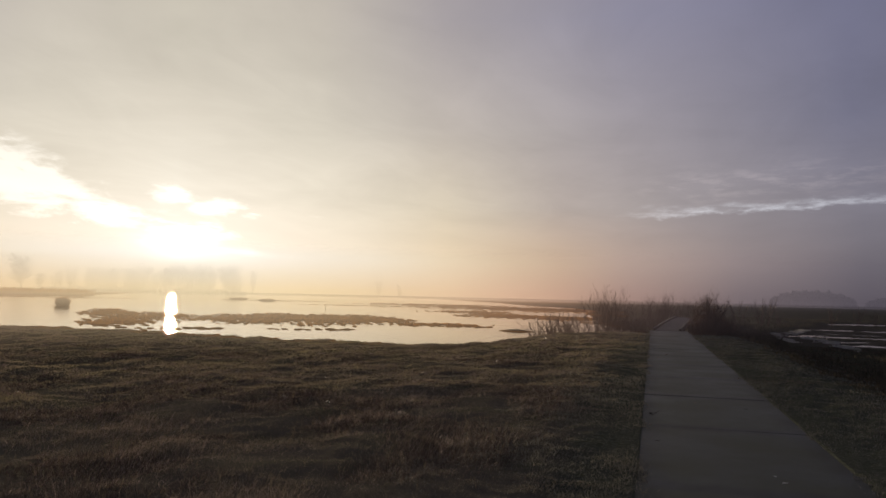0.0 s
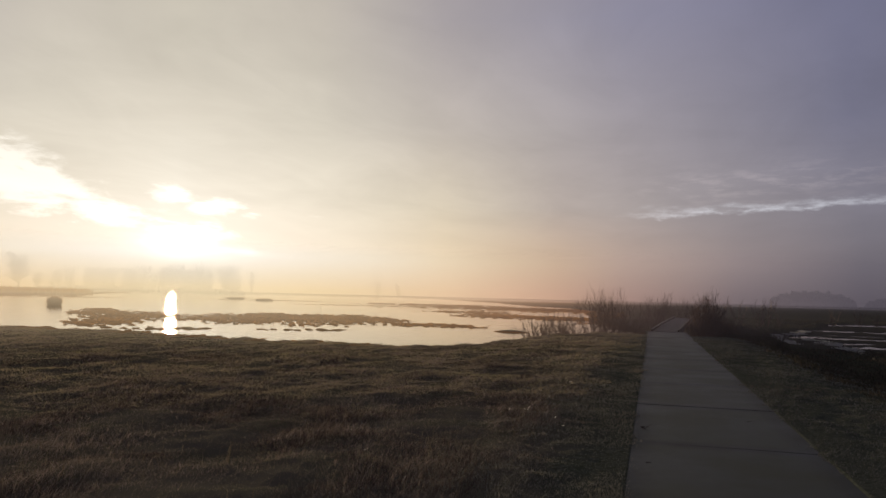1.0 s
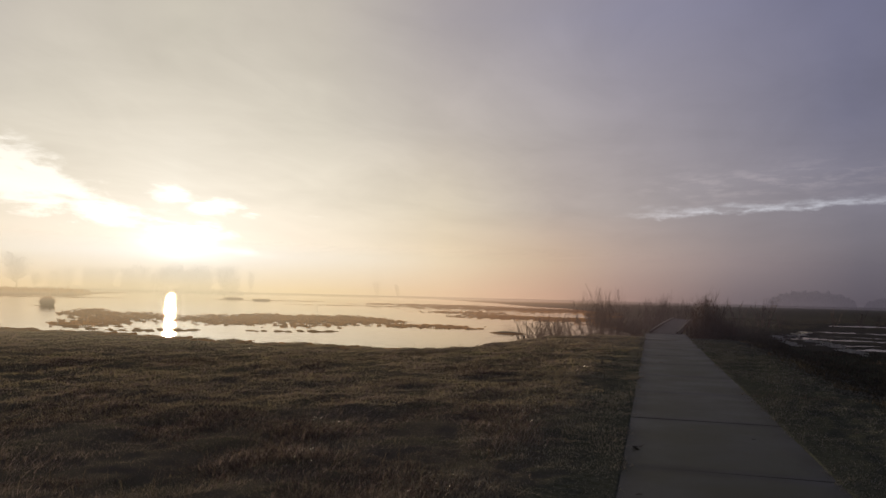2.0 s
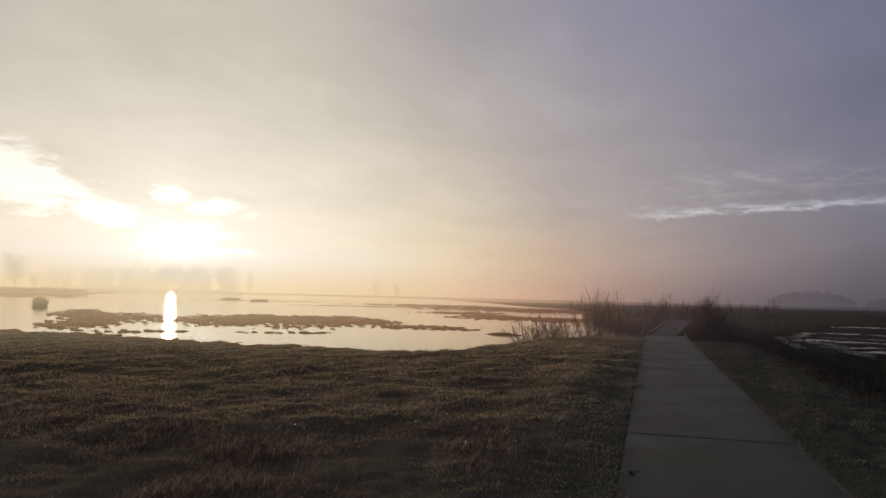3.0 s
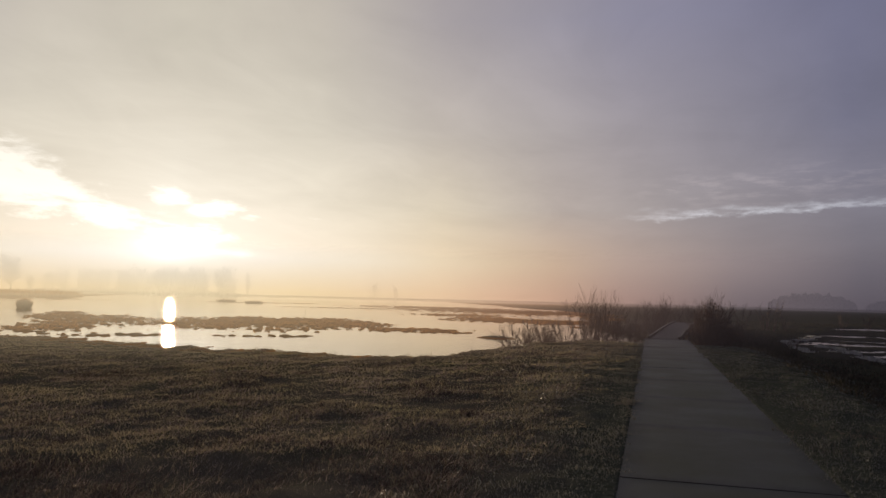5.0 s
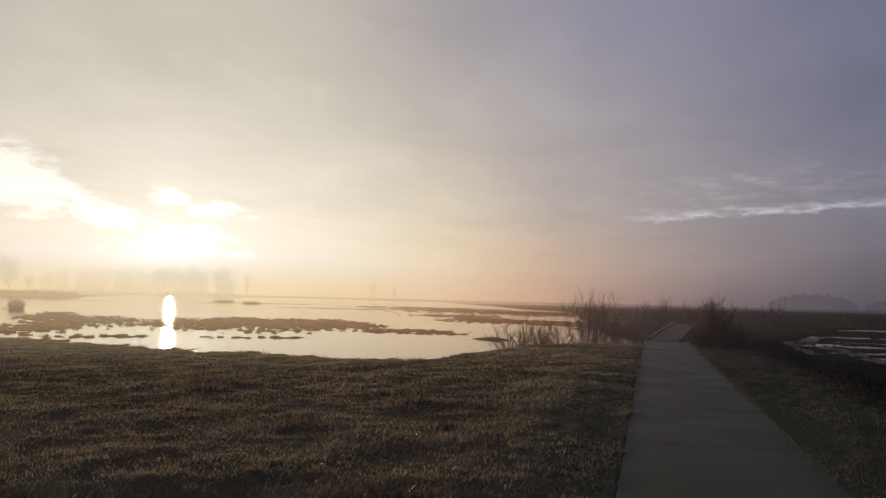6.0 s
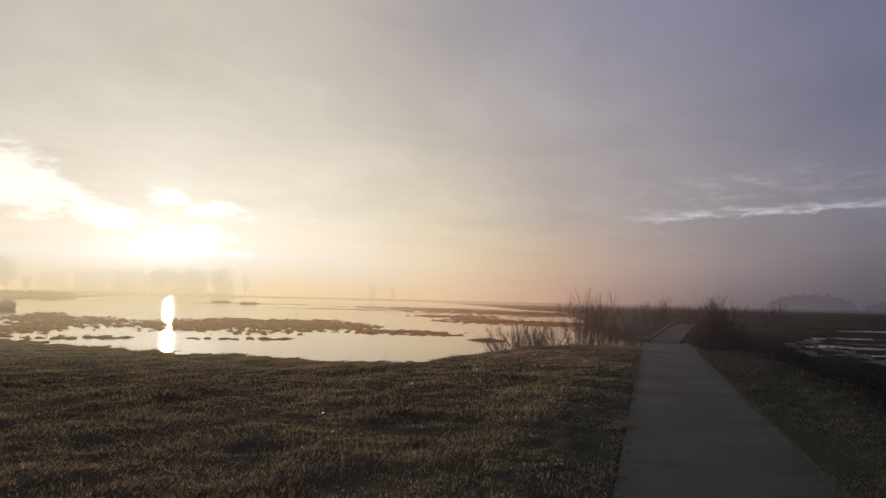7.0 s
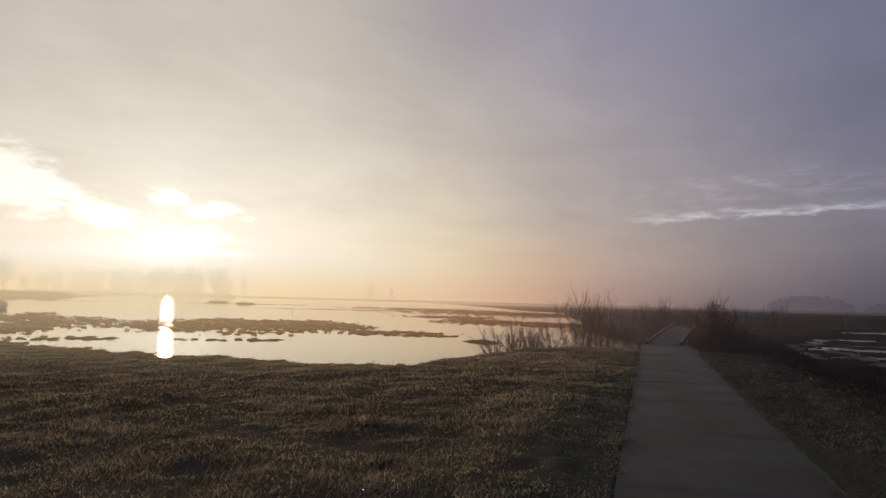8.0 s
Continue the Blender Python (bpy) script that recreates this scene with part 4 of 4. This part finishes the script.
def far_wood(name, seed, az0, az1, dist, high, label):
    """A wood far off: many crowded crowns in one sheet of clumps."""
    rng = np.random.RandomState(seed)
    N = 9000
    a = rng.uniform(0, 1, N)
    az = np.radians(az0 + (az1 - az0) * a)
    r = dist + rng.uniform(0, 60, N)
    top = high * np.clip(np.sin(np.pi * np.clip(a, 0.0, 1)) ** 0.35, 0.1, 1) * (0.93 + 0.07 * np.sin(a * 47) + 0.05 * np.sin(a * 91 + 1))
    z = top * rng.beta(1.6, 1.0, N)
    P = np.stack([r * np.sin(az), r * np.cos(az), z - 1.0], -1)
    me = blade_mesh(name, P, rng.uniform(1.0, 2.6, N), rng.uniform(0.7, 1.8, N), rng.uniform(0.2, 0.9, N), rng.uniform(0, 6.28, N), FAR_BARK)
    return stuff(name, me, label, "wood")


far_wood("wood_understory", 5, -44.5, -30.8, 600, 3.6, "pale thicket under the trees of the misty wood")
far_wood("distant_wood", 3, 8.0, 13.4, 640, 13.0, "dense dark wood behind the mist at the field's end")
far_wood("distant_copse", 4, 14.0, 19.0, 640, 9.5, "dim copse behind the mist at the field's end")

# ---- small things in the water and on the path ----
rnd = np.random.RandomState(2)
away, around = np.sqrt(rnd.rand(1600)) * 0.9, rnd.uniform(0, 6.28, 1600)
tm = blade_mesh("tuft", np.stack([away * np.cos(around), away * np.sin(around), np.zeros(1600)], -1), (0.1 + 1.55 * np.sqrt(1 - away ** 2)) * rnd.uniform(0.8, 1.05, 1600),
                np.full(1600, 0.05), 0.5 * away * rnd.uniform(0.3, 1.6, 1600), around, SEDGE)
tuft = new("sedge_tussock", tm)
tuft.matrix_basis = pose(-78.2, 82.6, WATER_Z - 0.05)
tuft.scale = (0.85, 0.85, 0.85)
tagged(tuft, "round brown sedge tussock standing in the lake", "tussock")
for x, y, s in ((-129, 211, 1.5), (-107, 190, 1.35)):
    o = copy_thing(tuft, pose(x, y, WATER_Z - 0.05, 0, 0, x))
    o.scale = (s * 1.9, s * 1.3, s * 0.36)
    o["label"] = "flat reedy islet far out in the lake"


def stick(at, h):
    rng = random.Random(int(at[1] * 10))
    V, F = tubes([shoot(rng, (0, 0, -0.4), (0.05, 0, 1), h + 0.4, 0.05, 4, 0.06, 0), shoot(rng, (0, 0, h * 0.55), (0.5, 0, 0.6), h * 0.35, 0.025, 2, 0.1, 0)], 6)
    ob = new("dead_branch", mesh_of("dead_branch", V, F, BARK))
    ob.matrix_basis = pose(at[0], at[1], WATER_Z)
    return tagged(ob, "short dead branch sticking out of the water", "branch")


stick((-48.5, 103.6), 0.75)
shrub((-9.6, 52.8), shrub_meshes(61, 6, 1.0, 0.2, 3, 0.5, 0.008), 1.0, 0, "thin bare twigs growing on a mud islet", group="")

rng = random.Random(9)
lines = [shoot(rng, (0, 0, 0.014), (1, 0.2, 0.02), 0.24, 0.007, 5, 0.3, 0), shoot(rng, (0.03, 0, 0.014), (0.3, 1, 0.05), 0.11, 0.006, 3, 0.3, 0),
         shoot(rng, (-0.03, 0.01, 0.02), (-0.3, 0.4, 0.1), 0.08, 0.02, 4, 0.6, 0), shoot(rng, (-0.05, 0.0, 0.02), (0.4, -0.3, 0.1), 0.09, 0.022, 4, 0.6, 0)]
DAMP_WOOD = make_bark("damp_twig", (0.018, 0.014, 0.011, 1), (0.04, 0.03, 0.024, 1))
twig = new("fallen_twig", mesh_of("fallen_twig", *tubes(lines, 5), DAMP_WOOD))
twig.matrix_basis = pose(-0.1, 10.08, 0.004)
tagged(twig, "small dark broken twig lying on the concrete", "twig")


def fallen_leaf(x, y, size, turn, mat, label):
    """A curled dead leaf: a pointed oval with a raised rim."""
    bm = bmesh.new()
    rim = []
    for i in range(12):
        a = 6.2832 * i / 12
        rim.append(bm.verts.new((size * math.cos(a), 0.5 * size * math.sin(a) * (1.15 - 0.35 * math.cos(a)), 0.25 * size * abs(math.sin(a)) + 0.1 * size * math.cos(a) ** 2)))
    mid = [bm.verts.new((size * 0.6 * k, 0, 0.02 * size)) for k in (-1, 0, 1)]
    for i in range(12):
        p, q = rim[i], rim[(i + 1) % 12]
        m = mid[2] if i in (10, 11, 0, 1) else mid[0] if i in (4, 5, 6, 7) else mid[1]
        bm.faces.new((p, q, m))
    me = bpy.data.meshes.new("fallen_leaf")
    bm.to_mesh(me)
    bm.free()
    me.materials.append(mat)
    ob = new("fallen_leaf", me)
    ob.matrix_basis = pose(x, y, 0.004, 0, 0, turn)
    return tagged(ob, label, "leaf", "fallen leaves on the path")


for x, y, size, turn, mat, label in ((1.03, 6.35, 0.028, 30, RIME, "small pale curled leaf on the concrete"), (0.98, 6.6, 0.02, 130, RIME, "small pale curled leaf on the concrete"),
                                     (0.55, 11.6, 0.03, 70, LEAVES, "withered brown leaf on the concrete"), (1.25, 11.2, 0.026, 10, DAMP_WOOD, "dark wet leaf on the concrete"),
                                     (-0.06, 8.0, 0.03, 200, DAMP_WOOD, "dark wet leaf on the concrete"), (0.05, 21.2, 0.05, 90, LEAVES, "withered brown leaf on the concrete"),
                                     (0.3, 22.6, 0.05, 20, LEAVES, "withered brown leaf on the concrete")):
    fallen_leaf(x, y, size, turn, mat, label)


# ---- far reed belt ----
def far_bank(x, y):
    z = land(x, y)
    sparse = np.degrees(np.arctan2(x, y)) + 41.5 + 2.5 * rough(x, y, 30.0, 3)
    return (z > WATER_Z + 0.01) & (np.hypot(x, y) > 215) & (np.hypot(x, y) < 330) & (np.sin(x * 129.0 + y * 78.2) > sparse / 2.5)


# reed colour raised so the shadowed belt reads as lit by the sun
BELT = make_blades("sunlit_reed", (0.60, 0.38, 0.15, 1), (0.80, 0.56, 0.27, 1), (0.7, 0.46, 0.2, 1), 0.6, 0.8)
grow("reed_belt", "pale tan belt of reeds along the far shore", "reeds", 19, 60000, 225, 330, (-56, -37), 1.0, far_bank, 1.9, 0.05, 0.3, BELT, 1, 0.0)
